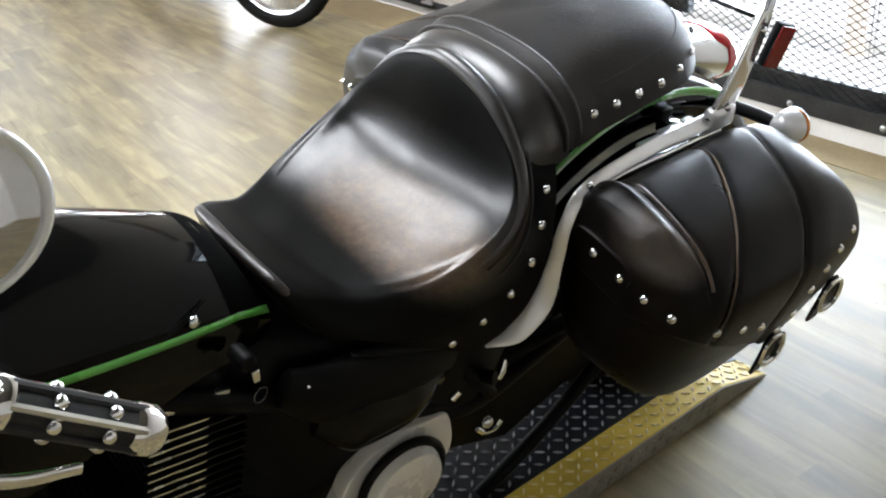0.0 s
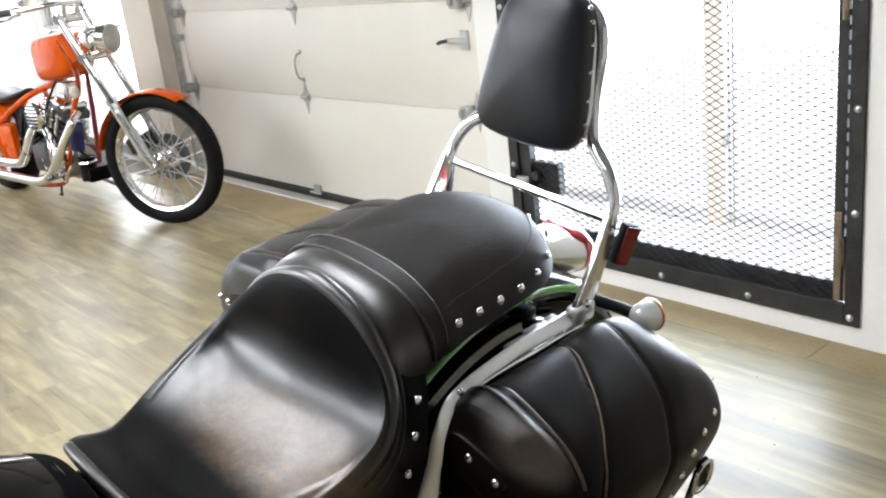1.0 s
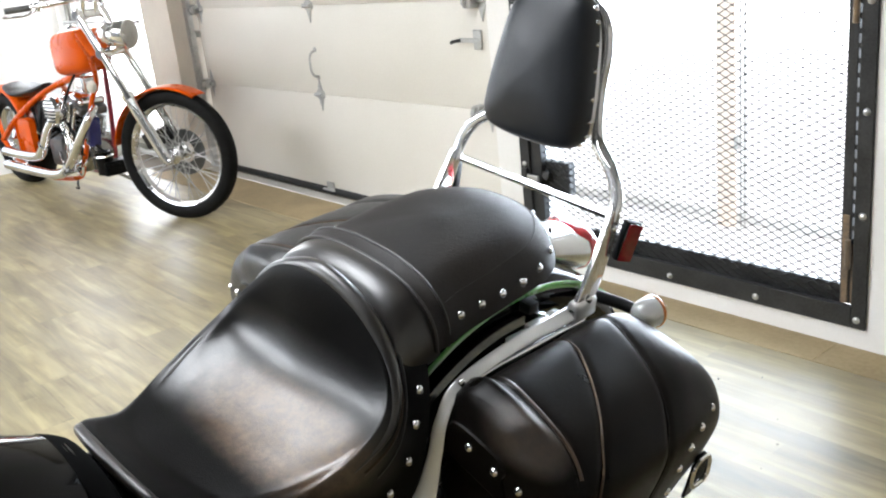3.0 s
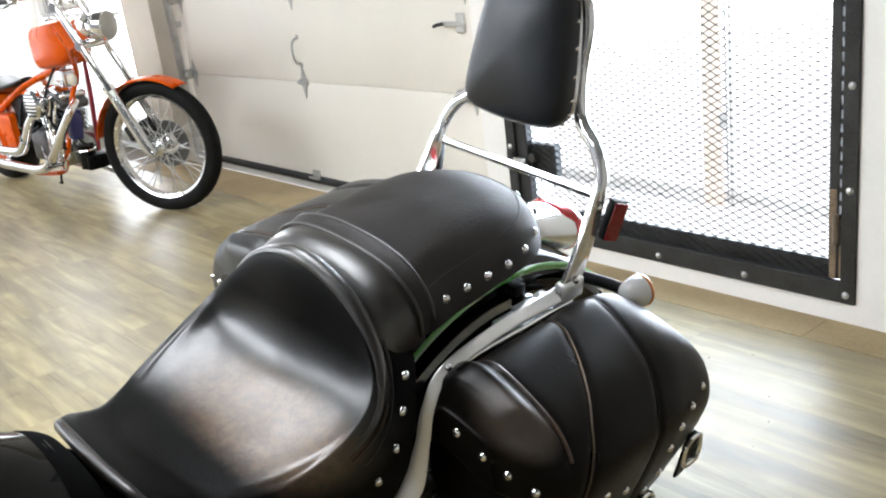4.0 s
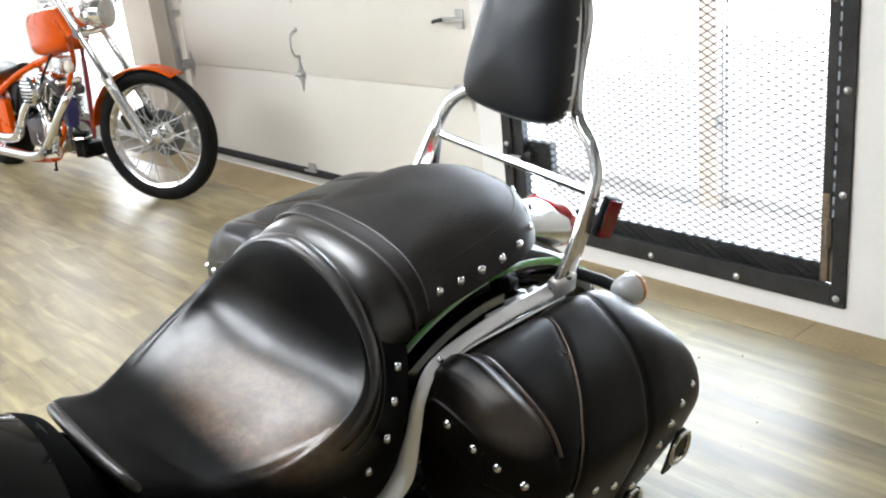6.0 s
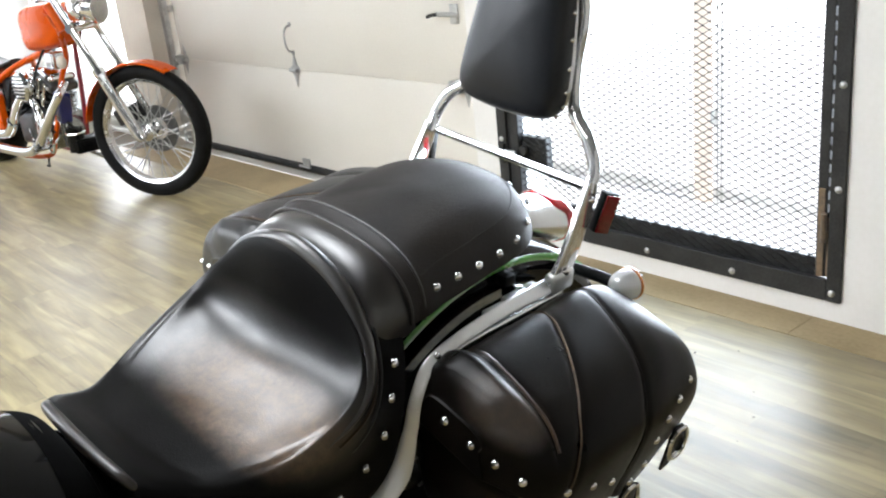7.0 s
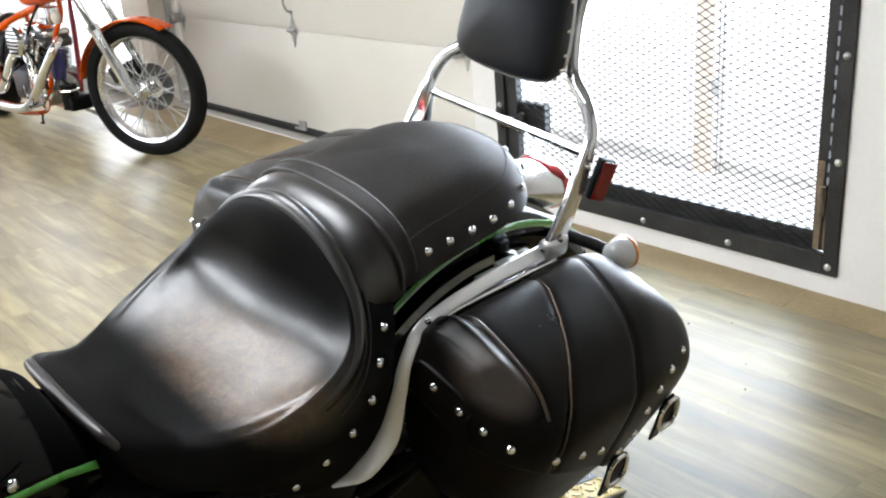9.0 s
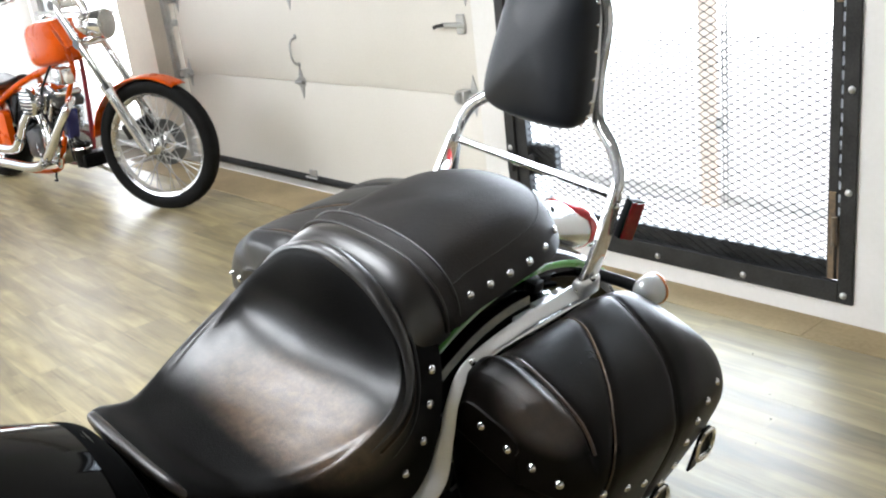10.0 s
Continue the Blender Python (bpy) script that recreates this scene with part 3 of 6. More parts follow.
# raised seams round the back of the saddle
seam = spline(SEAT_SEAM, 120, closed=True)
crown = spline(SEAT_CROWN, 120, closed=True)
roll = [tuple(0.55 * crown[i % 120] + 0.45 * seam[i % 120] + (0, 0.001, -0.003)) for i in range(-27, 29)]
part("seat_roll", tube(roll, [0.001, 0.005, 0.009, 0.012, 0.0135, 0.0145, 0.0135, 0.012, 0.009, 0.005, 0.001], n=90, seg=16), LEATHER_BOLSTER, seat, "rubbed leather roll round the back of the saddle")
back = [tuple(seam[i % 120] + (0, 0.002, 0.002)) for i in range(-26, 27)]
part("seat_piping", tube(back, 0.0026, n=80, seg=8), BROWN_SEAM, seat)
side = spline(SEAT_SIDE, 120, closed=True)
back = [tuple(0.6 * seam[i % 120] + 0.4 * side[i % 120] + (0, 0.002, 0.001)) for i in range(-24, 25)]
part("seat_piping", tube(back, 0.0025, n=80, seg=8), LEATHER, seat)


def arch(v, a, top, bottom, n=2.6, seg=33):
    """A rounded arch across the machine at v."""
    pts = []
    for t in np.linspace(0, math.pi, seg):
        c, s = math.cos(t), math.sin(t)
        pts.append((a * math.copysign(abs(c) ** (2 / n), c), v, bottom + (top - bottom) * max(s, 0) ** (2 / n)))
    return pts


def arch_loft(stations, n=2.6, rows=24, seg=33):
    lv = [arch(*st, n=n, seg=seg) for st in stations]
    cols = [spline([l[j] for l in lv], rows) for j in range(seg)]
    own = bmesh.new()
    vs = grid_faces(own, [[tuple(cols[j][i]) for j in range(seg)] for i in range(rows)])
    own.faces.new(vs[0])
    own.faces.new(vs[-1])
    own.faces.new([r[0] for r in vs] + [r[-1] for r in reversed(vs)])
    return own


part("seat_bolster", arch_loft([(1.136, 0.11, 0.770, 0.71), (1.146, 0.146, 0.778, 0.71), (1.155, 0.160, 0.801, 0.71), (1.171, 0.168, 0.822, 0.71), (1.192, 0.171, 0.831, 0.715), (1.212, 0.172, 0.832, 0.72), (1.226, 0.172, 0.828, 0.725)], 2.35), LEATHER_BOLSTER, bike, "rolled leather bolster between the seats")

P_TOP = [(0, 1.49, 0.848), (0.05, 1.48, 0.847), (0.09, 1.44, 0.843), (0.102, 1.37, 0.838), (0.102, 1.31, 0.832), (0.095, 1.262, 0.826), (0.05, 1.252, 0.833), (0, 1.250, 0.836)]
P_RIM = [(0, 1.545, 0.834), (0.07, 1.53, 0.832), (0.127, 1.465, 0.824), (0.142, 1.37, 0.812), (0.143, 1.29, 0.801), (0.143, 1.236, 0.795), (0.075, 1.231, 0.819), (0, 1.229, 0.826)]
P_EDGE = [(0, 1.576, 0.806), (0.082, 1.557, 0.805), (0.150, 1.48, 0.798), (0.165, 1.37, 0.785), (0.166, 1.29, 0.774), (0.166, 1.228, 0.766), (0.085, 1.224, 0.804), (0, 1.222, 0.813)]
P_HEM = [(0, 1.584, 0.782), (0.09, 1.567, 0.778), (0.164, 1.487, 0.770), (0.176, 1.37, 0.758), (0.176, 1.29, 0.748), (0.173, 1.228, 0.738), (0.1, 1.223, 0.738), (0, 1.221, 0.738)]
pillion = part("pillion_seat", rings([circle_half(1.385, 0.848, 0.02, 8), P_TOP, P_RIM, P_EDGE, P_HEM], 112, 6), LEATHER_MATTE, bike, "black leather passenger seat with chrome studs")
rim = spline(mirror_half(P_RIM), 100, closed=True)
part("seat_piping", tube([tuple(rim[i % 100] * (1.012, 1.0, 1.0) + (0, 0.004 if abs(i) < 20 else 0, -0.003)) for i in range(-36, 37)], 0.0019, n=90, seg=8), LEATHER_MATTE, pillion)
# strap across the passenger seat
own = bmesh.new()
grid_faces(own, [arch(v, 0.1735 + r, 0.8335 + r + (v - 1.23) * 0.4, 0.735, n=2.5) for v, r in ((1.214, -0.006), (1.2145, 0.001), (1.216, 0.0022), (1.220, 0.0012), (1.238, 0.0012), (1.242, 0.0022), (1.2435, 0.001), (1.244, -0.006))])
strap = part("seat_strap", own, LEATHER_MATTE, pillion)
for v in (1.2165, 1.2415):
    part("strap_edge", tube(arch(v, 0.175, 0.8362 + (v - 1.23) * 0.4, 0.735, n=2.5, seg=41), 0.0021, n=70, seg=8), LEATHER_ROLL, strap)

# chrome studs of the seats
for at, along in (((0.160, 1.188, 0.738), (0.9, 0.3, 0.3)), ((0.196, 1.162, 0.706), (0.9, 0.35, 0.3)), ((0.219, 1.136, 0.671), (0.95, 0.25, 0.2)), ((0.232, 1.112, 0.627), (1, 0.1, 0.1)), ((0.230, 1.08, 0.586), (1, 0.05, 0.1)), ((0.218, 1.043, 0.548), (1, 0, 0)), ((0.206, 1.0, 0.521), (1, 0, 0))):
    for s in (1, -1):
        part("stud", dome((s * at[0], at[1], at[2]), (s * along[0], along[1], along[2]), 0.0072, 0.0055), CHROME, seat)
for at, along in (((0.170, 1.268, 0.776), (1, 0, 0.1)), ((0.173, 1.309, 0.780), (1, 0, 0.1)), ((0.174, 1.354, 0.783), (1, 0, 0.1)), ((0.174, 1.401, 0.786), (1, 0, 0.1)), ((0.167, 1.448, 0.792), (0.95, 0.2, 0.1)), ((0.142, 1.503, 0.796), (0.7, 0.6, 0.1)), ((0.098, 1.555, 0.802), (0.4, 0.9, 0.1)), ((0.035, 1.582, 0.802), (0.1, 1, 0.1))):
    for s in (1, -1):
        part("stud", dome((s * at[0], at[1], at[2]), (s * along[0], along[1], along[2]), 0.0072, 0.0055), CHROME, pillion)

# ---- saddlebags ----
BAG_ST = [(1.208, 0.33, 0.50, 0.575, 0.64), (1.226, 0.395, 0.42, 0.585, 0.668), (1.268, 0.425, 0.36, 0.59, 0.682), (1.34, 0.432, 0.31, 0.585, 0.685), (1.45, 0.432, 0.30, 0.58, 0.685), (1.56, 0.427, 0.31, 0.575, 0.685), (1.635, 0.415, 0.36, 0.565, 0.65), (1.67, 0.39, 0.42, 0.54, 0.60), (1.682, 0.35, 0.46, 0.51, 0.55)]
HEM_V = [1.19, 1.23, 1.28, 1.35, 1.41, 1.465, 1.52, 1.545, 1.60, 1.70]
HEM_W = [0.555, 0.555, 0.53, 0.492, 0.458, 0.422, 0.435, 0.464, 0.484, 0.495]


BAG_FINE = np.array(spline(BAG_ST, 240))
HEM_FINE = np.array(spline(list(zip(HEM_V, HEM_W)), 120))


def bag_section(v):
    """The closed section of the bag at v, finely, starting at its inner bottom and going round by the outside."""
    vs = BAG_FINE[:, 0]
    u1, w0, ws, wt = (float(np.interp(v, vs, BAG_FINE[:, k])) for k in (1, 2, 3, 4))
    ui = 0.2
    ctrl = [(ui + 0.005, w0 + 0.02), (0.5 * (ui + u1) - 0.04, w0), (u1 - 0.09, w0 + 0.012), (u1 - 0.03, 0.55 * w0 + 0.45 * ws), (u1, ws - 0.03), (u1 - 0.012, ws + 0.025), (0.55 * u1 + 0.45 * 0.30, 0.28 * ws + 0.72 * wt), (0.5 * (ui + 0.02) + 0.5 * (0.5 * (ui + u1)), wt), (ui + 0.025, wt - 0.012), (ui + 0.003, wt - 0.05), (ui, 0.5 * (w0 + wt))]
    return spline(ctrl, 88, closed=True)


def lid_row(v, n=30, lift=0.004):
    """The lid's strip across the bag at v: from the hem on the outside over the top to the inner edge."""
    sec = bag_section(v)
    hem = float(np.interp(v, HEM_FINE[:, 0], HEM_FINE[:, 1]))
    outer = [i for i in range(12, 60) if sec[i][1] > hem] or [40]
    first = outer[0]
    k = (hem - sec[first - 1][1]) / max(1e-6, sec[first][1] - sec[first - 1][1])
    start = sec[first - 1] + min(1.0, max(0.0, k)) * (sec[first] - sec[first - 1])
    pts = np.vstack([start, sec[first:73]])
    tang = np.gradient(pts, axis=0)
    nrm = np.stack([tang[:, 1], -tang[:, 0]], -1)
    nrm /= np.linalg.norm(nrm, axis=1)[:, None]
    pts = pts + nrm * lift
    s = np.r_[0, np.cumsum(np.linalg.norm(np.diff(pts, axis=0), axis=1))]
    f = np.linspace(0, s[-1], n)
    p = np.stack([np.interp(f, s, pts[:, 0]), np.interp(f, s, pts[:, 1])], -1)
    q = np.stack([np.interp(f, s, nrm[:, 0]), np.interp(f, s, nrm[:, 1])], -1)
    return p, q


def lid_point(v, f, lift=0.004):
    p, q = lid_row(v, 61, lift)
    i = int(round(f * 60))
    return (p[i][0], v, p[i][1]), (q[i][0], 0.0, q[i][1])


def smooth01(x):
    x = min(1.0, max(0.0, x))
    return x * x * (3 - 2 * x)


STUDS = (((0.262, 1.201, 0.622), (0, -1, 0)), ((0.313, 1.201, 0.609), (0, -1, 0)), ((0.353, 1.209, 0.595), (0.18, -1, 0.05)), ((0.395, 1.220, 0.584), (0.6, -0.75, 0.2)),
         ((0.435, 1.272, 0.560), (0.96, -0.27, -0.08)), ((0.440, 1.329, 0.540), (1, -0.1, -0.15)), ((0.437, 1.386, 0.512), (1, 0, -0.2)), ((0.431, 1.452, 0.468), (1, 0, -0.25)),
         ((0.429, 1.494, 0.478), (1, 0, -0.24)), ((0.439, 1.501, 0.527), (1, 0, -0.15)), ((0.442, 1.521, 0.560), (1, 0.07, -0.05)), ((0.436, 1.558, 0.577), (0.95, 0.22, 0.22)), ((0.424, 1.606, 0.585), (0.91, 0.21, 0.37)))


def saddlebag(s, label, leather):
    bag = part("saddlebag", bmesh.new(), leather, bike, label)
    own = bmesh.new()
    vv = np.r_[np.linspace(1.208, 1.27, 8), np.linspace(1.285, 1.61, 18), np.linspace(1.62, 1.682, 8)]
    rows = [[(s * p[0], v, p[1]) for p in bag_section(v)] for v in vv]
    vs = grid_faces(own, rows, closed_u=True)
    own.faces.new(vs[0])
    own.faces.new(vs[-1])
    bmesh.ops.recalc_face_normals(own, faces=own.faces)
    own.to_mesh(bag.data)
    own.free()
    bag.data.shade_smooth()
    # lid, with the padded pocket at its front and two shallow folds
    own = bmesh.new()
    rows = []
    for v in np.r_[np.linspace(1.204, 1.27, 26), np.linspace(1.276, 1.61, 52), np.linspace(1.616, 1.684, 12)]:
        p, q = lid_row(min(max(v, 1.208), 1.682), 72, 0.006)
        row = []
        for i in range(72):
            f = i / 71
            seam_v = 1.255 + 0.035 * f
            puff = 0.017 * smooth01((seam_v - v) / 0.03) * smooth01((v - 1.204) / 0.022) * smooth01((f - 0.36) / 0.14) * smooth01((0.97 - f) / 0.12)
            fold = -0.004 * math.exp(-(((v - seam_v) / 0.005) ** 2)) * smooth01((f - 0.15) / 0.1)
            for a, b in ((1.272, 1.476), (1.428, 1.566)):
                d = v - (a + (b - a) * smooth01(f * 0.9))
                fold -= 0.0035 * math.exp(-((d / 0.006) ** 2))
                fold += 0.0018 * math.exp(-(((d - 0.05) / 0.045) ** 2))
            k = puff + fold
            row.append((s * (p[i][0] + q[i][0] * k), v, p[i][1] + q[i][1] * k))
        rows.append(row)
    vs = grid_faces(own, rows)
    own.faces.new(vs[0])
    own.faces.new(vs[-1])
    lid = thicken(part("lid", own, leather, bag, "domed leather lid with a padded pocket and studded hem"), 0.004, 1.0)

    def line(a, b, lift, f0=0.03, f1=0.93):
        out = []
        for f in np.linspace(f0, f1, 14):
            v = a + (b - a) * smooth01(f * 0.9)
            c, _ = lid_point(v, f, lift)
            out.append((s * c[0], c[1], c[2]))
        return out

    part("piping", tube(line(1.272, 1.476, 0.0095), 0.0019, n=50, seg=8), PIPING, lid, "piping worn to brown")
    part("piping", tube(line(1.262, 1.297, 0.008, 0.25), 0.0028, n=50, seg=8), BROWN_SEAM, lid)
    part("piping", tube(line(1.428, 1.566, 0.0075), 0.002, n=50, seg=8), leather, lid)
    edge = []
    for v, f in zip(np.linspace(1.475, 1.650, 12), np.linspace(0.80, 0.60, 12)):
        c, _ = lid_point(v, f, 0.0065)
        edge.append((s * c[0], c[1], c[2]))
    part("piping", tube(edge, [0.0008, 0.0024, 0.0026, 0.0024, 0.0008], n=40, seg=8), leather, lid)
    # hem studs: along the front, the side and up the rear
    for at, along in STUDS:
        part("stud", dome((s * at[0], at[1], at[2]), (s * along[0], along[1], along[2]), 0.0072, 0.0055), CHROME, lid)
    # straps with chrome buckles below the hem
    for v in (1.472, 1.588):
        c, _ = lid_point(v, 0.03, 0.009)
        u, w = c[0], c[2]
        strap = box(-0.013, 0.013, -0.003, 0.003, -0.085, 0.012, 0.002, 1, m=Matrix.Translation((s * (u + 0.006), v, w)) @ pose(0, 0, 0, 0, 0, 90) @ pose(0, 0, 0, 8 * s, 0, 0))
        st = part("strap", strap, leather, bag)
        loop = [(s * (u + 0.012), v + a * 0.026, w - 0.022 + b * 0.024) for a, b in ((-0.95, -0.5), (-0.95, 0.5), (-0.5, 1.05), (0.5, 1.05), (0.95, 0.5), (0.95, -0.5), (0.5, -1.05), (-0.5, -1.05))]
        part("buckle", tube(loop, 0.0044, n=48, seg=8, closed=True), CHROME, st, "chrome buckle")
        part("buckle_pad", box(min(s * (u + 0.004), s * (u + 0.010)), max(s * (u + 0.004), s * (u + 0.010)), v - 0.023, v + 0.023, w - 0.045, w + 0.001, 0.003, 2), leather, st)
    return bag


saddlebag(1, "worn black leather saddlebag with a brown sheen coloured in, chrome studs and buckles", LEATHER_BAG)
far_bag = saddlebag(-1, "black leather saddlebag, coloured as brighter lit, with chrome studs and buckles", LIT_BAG_LEATHER)
far_bag.matrix_local = Matrix.Translation((0.006, 1.21, 0.62)) @ pose(0, 0, 0, 4.0, 0, 0) @ Matrix.Translation((0, -1.21, -0.60))

# ---- backrest ----


def ribbon(pts, wide, thick, s):
    """A flat bar standing on edge along a path; wide is its half height at each point."""
    path = spline(pts, 24)
    tang = np.gradient(path, axis=0)
    ww = np.interp(np.linspace(0, 1, 24), np.linspace(0, 1, len(wide)), wide)
    rows = []
    for c, t_, r in zip(path, tang, ww):
        t_ = t_ / np.linalg.norm(t_)
        d = np.cross((1, 0, 0), t_)
        rows.append([tuple(c + d * r * math.copysign(abs(math.cos(a)) ** 0.4, math.cos(a)) + np.array((thick * math.copysign(abs(math.sin(a)) ** 0.4, math.sin(a)), 0, 0))) for a in np.linspace(0, 2 * np.pi, 20, endpoint=False)])
    b = bmesh.new()
    vs = grid_faces(b, rows, closed_u=True)
    b.faces.new(vs[0])
    b.faces.new(vs[-1])
    return b


for s in (1, -1):
    plate = ribbon([(s * 0.193, 1.530, 0.685), (s * 0.192, 1.560, 0.735), (s * 0.189, 1.590, 0.795), (s * 0.187, 1.612, 0.850)], [0.024, 0.023, 0.020, 0.014], 0.006, s)
    arm = part("backrest_arm", plate, HOOP_CHROME, bike, "chrome side plate of the backrest")
    part("bolt", dome((s * 0.199, 1.548, 0.712), (s, 0, 0), 0.009, 0.007), CHROME, arm)
    part("bolt", dome((s * 0.194, 1.602, 0.825), (s, 0, 0), 0.007, 0.006), CHROME, arm)
    rm = Matrix.Translation((s * 0.206, 1.630, 0.798)) @ pose(0, 0, 0, -14, 0, -s * 24)
    ref = part("side_reflector", box(min(-s * 0.010, s * 0.008), max(-s * 0.010, s * 0.008), -0.0145, 0.0145, -0.036, 0.036, 0.003, 2, m=rm), BLACK_PLASTIC, bike)
    part("reflector_lens", box(min(s * 0.0085, s * 0.0125), max(s * 0.0085, s * 0.0125), -0.013, 0.013, -0.034, 0.034, 0.0015, 2, m=rm), RED_LENS, ref, "red reflector lens")
bar = [(0.184, 1.606, 0.835), (0.181, 1.620, 0.872), (0.156, 1.628, 0.914), (0.115, 1.640, 0.950), (0.099, 1.652, 1.02), (0.097, 1.662, 1.09), (0.084, 1.668, 1.135), (0.055, 1.67, 1.158), (0.02, 1.67, 1.162)]
part("backrest_hoop", tube(bar + [(-p[0], p[1], p[2]) for p in reversed(bar)], 0.0125, n=120, flat=0.7), HOOP_CHROME, bike, "bent chrome backrest hoop")
part("cross_bar", tube([(0.182, 1.614, 0.838), (-0.182, 1.614, 0.838)], 0.0075, n=6), CHROME, bike)
PAD = [(0, 1.188), (0.040, 1.185), (0.069, 1.169), (0.087, 1.134), (0.099, 1.065), (0.108, 0.99), (0.104, 0.950), (0.077, 0.932), (0, 0.926)]
pad_levels = []
for k, v in ((0.06, 1.570), (0.25, 1.5715), (0.45, 1.5750), (0.65, 1.5805), (0.82, 1.5880), (0.93, 1.5965), (0.985, 1.608), (1.0, 1.622), (0.985, 1.634), (0.9, 1.638)):
    pad_levels.append([(u * k, v + 0.17 * (0.035 + (w - 1.055) * k), 1.055 + (w - 1.055) * k) for u, w in PAD])
pad = part("backrest_pad", rings(pad_levels, 96, 4), PAD_LEATHER, bike, "padded black leather backrest cushion")
part("pad_plate", rings([[(u * k, v + 0.17 * (0.035 + (w - 1.055) * k), 1.055 + (w - 1.055) * k) for u, w in PAD] for k, v in ((0.3, 1.646), (0.93, 1.645), (0.95, 1.640), (0.9, 1.636))], 64, 2), CHROME_DULL, pad)
ring = spline(mirror_half([(u * 1.0, 1.626 + 0.17 * (w - 1.02), w) for u, w in PAD]), 28, closed=True)
for i in list(range(3, 12)):
    for j in (i, 28 - i):
        c = ring[j]
        part("stud", dome(tuple(c), (c[0], 0.0, c[2] - 1.055), 0.0055, 0.004, 10), CHROME, pad)

# ---- rear fender, struts, lamps ----
own = bmesh.new()
rows = []
for a in np.linspace(radians(158), radians(-18), 44):
    row = []
    for t in np.linspace(0, math.pi, 21):
        c, s_ = math.cos(t), math.sin(t)
        r = 0.335 + 0.082 * max(s_, 0) ** 0.55
        row.append((0.128 * math.copysign(abs(c) ** 0.5, c), 1.45 + r * math.cos(a), 0.325 + r * math.sin(a)))
    rows.append(row)
grid_faces(own, rows)
fender = thicken(part("rear_fender", own, BLACK_GLOSS, bike, "black rear fender with a green pinstripe"), 0.003)
for s in (1, -1):
    own = bmesh.new()
    angles = np.linspace(radians(126), radians(48), 40)
    grid_faces(own, [[(s * 0.1305, 1.45 + r * math.cos(a), 0.325 + r * math.sin(a)) for r in (0.3915, 0.4045)] for a in angles])
    thicken(part("pinstripe", own, GREEN, fender, "green pinstripe"), 0.002, 0)
    strut = [(s * 0.206, 1.064, 0.478), (s * 0.214, 1.115, 0.482), (s * 0.217, 1.158, 0.520), (s * 0.214, 1.180, 0.585), (s * 0.212, 1.194, 0.645), (s * 0.206, 1.236, 0.686), (s * 0.200, 1.369, 0.700), (s * 0.190, 1.515, 0.693), (s * 0.188, 1.56, 0.70)]
    own = bmesh.new()
    path = spline(strut, 70)
    tang = np.gradient(path, axis=0)
    wide = np.interp(np.linspace(0, 1, 70), np.linspace(0, 1, 9), [0.002, 0.015, 0.0165, 0.011, 0.0095, 0.0095, 0.011, 0.013, 0.012])
    rows = []
    for c, t_, r in zip(path, tang, wide):
        t_ = t_ / np.linalg.norm(t_)
        d = np.cross((s, 0, 0), t_) * s
        d = 0.62 * d / np.linalg.norm(d) + np.array((-s * 0.785, 0, 0))
        e = np.cross(d, t_)
        rows.append([tuple(c + d * r * math.cos(a) + e * r * 0.22 * math.sin(a)) for a in np.linspace(0, 2 * np.pi, 16, endpoint=False)])
    grid_faces(own, rows, closed_u=True)
    blade = part("fender_strut", own, STRUT_CHROME, bike, "polished chrome fender strut")
    for c in ((0.206, 1.236, 0.690),):
        part("bolt", dome((s * (c[0] + 0.002), c[1], c[2]), (s, 0, 0.3), 0.006, 0.005), CHROME, blade)
    part("strut_end", box(min(s * 0.180, s * 0.204), max(s * 0.180, s * 0.204), 1.512, 1.572, 0.676, 0.714, 0.009, 3), STRUT_CHROME, blade)
    part("rail_joint", turned([(0.001, -0.012), (0.008, -0.010), (0.012, 0.0), (0.010, 0.008), (0.001, 0.012)], axis_pose((s * 0.212, 1.243, 0.662), (s, 0, 0.2)), 18), CHROME, blade, "round chrome joint of the bag rail")
    part("bag_rail", tube([(s * 0.190, 1.20, 0.60), (s * 0.20, 1.232, 0.655), (s * 0.200, 1.30, 0.675), (s * 0.197, 1.45, 0.672), (s * 0.19, 1.55, 0.665)], 0.008, n=40), CHROME, bike)
    part("bag_rail", tube([(s * 0.180, 1.20, 0.56), (s * 0.186, 1.24, 0.632), (s * 0.186, 1.32, 0.652), (s * 0.186, 1.55, 0.648)], 0.009, n=40), BLACK_SATIN, bike)
    for v0, v1, u0 in ((1.375, 1.425, 0.168), (1.431, 1.478, 0.160), (1.484, 1.512, 0.158)):
        part("fender_rail", box(min(s * u0, s * 0.190), max(s * u0, s * 0.190), v0, v1, 0.683, 0.692, 0.003, 2), STRUT_CHROME, blade, "flat chrome rail beside the fender")
    part("fender_bracket", box(min(s * 0.13, s * 0.19), max(s * 0.13, s * 0.19), 1.465, 1.495, 0.665, 0.69, 0.006), CHROME_DULL, bike)
    part("fender_bracket", box(min(s * 0.125, s * 0.165), max(s * 0.125, s * 0.15), 1.455, 1.480, 0.692, 0.712, 0.004), BLACK_PLASTIC, bike)
    # turn signals
    stalk = part("turn_signal_stalk", tube([(s * 0.13, 1.64, 0.662), (s * 0.19, 1.662, 0.657), (s * 0.235, 1.668, 0.655)], 0.011, n=16), BLACK_PLASTIC, bike)
    shell = [(0.005, -0.034), (0.017, -0.030), (0.0255, -0.019), (0.0295, -0.004), (0.0305, 0.010), (0.028, 0.012)]
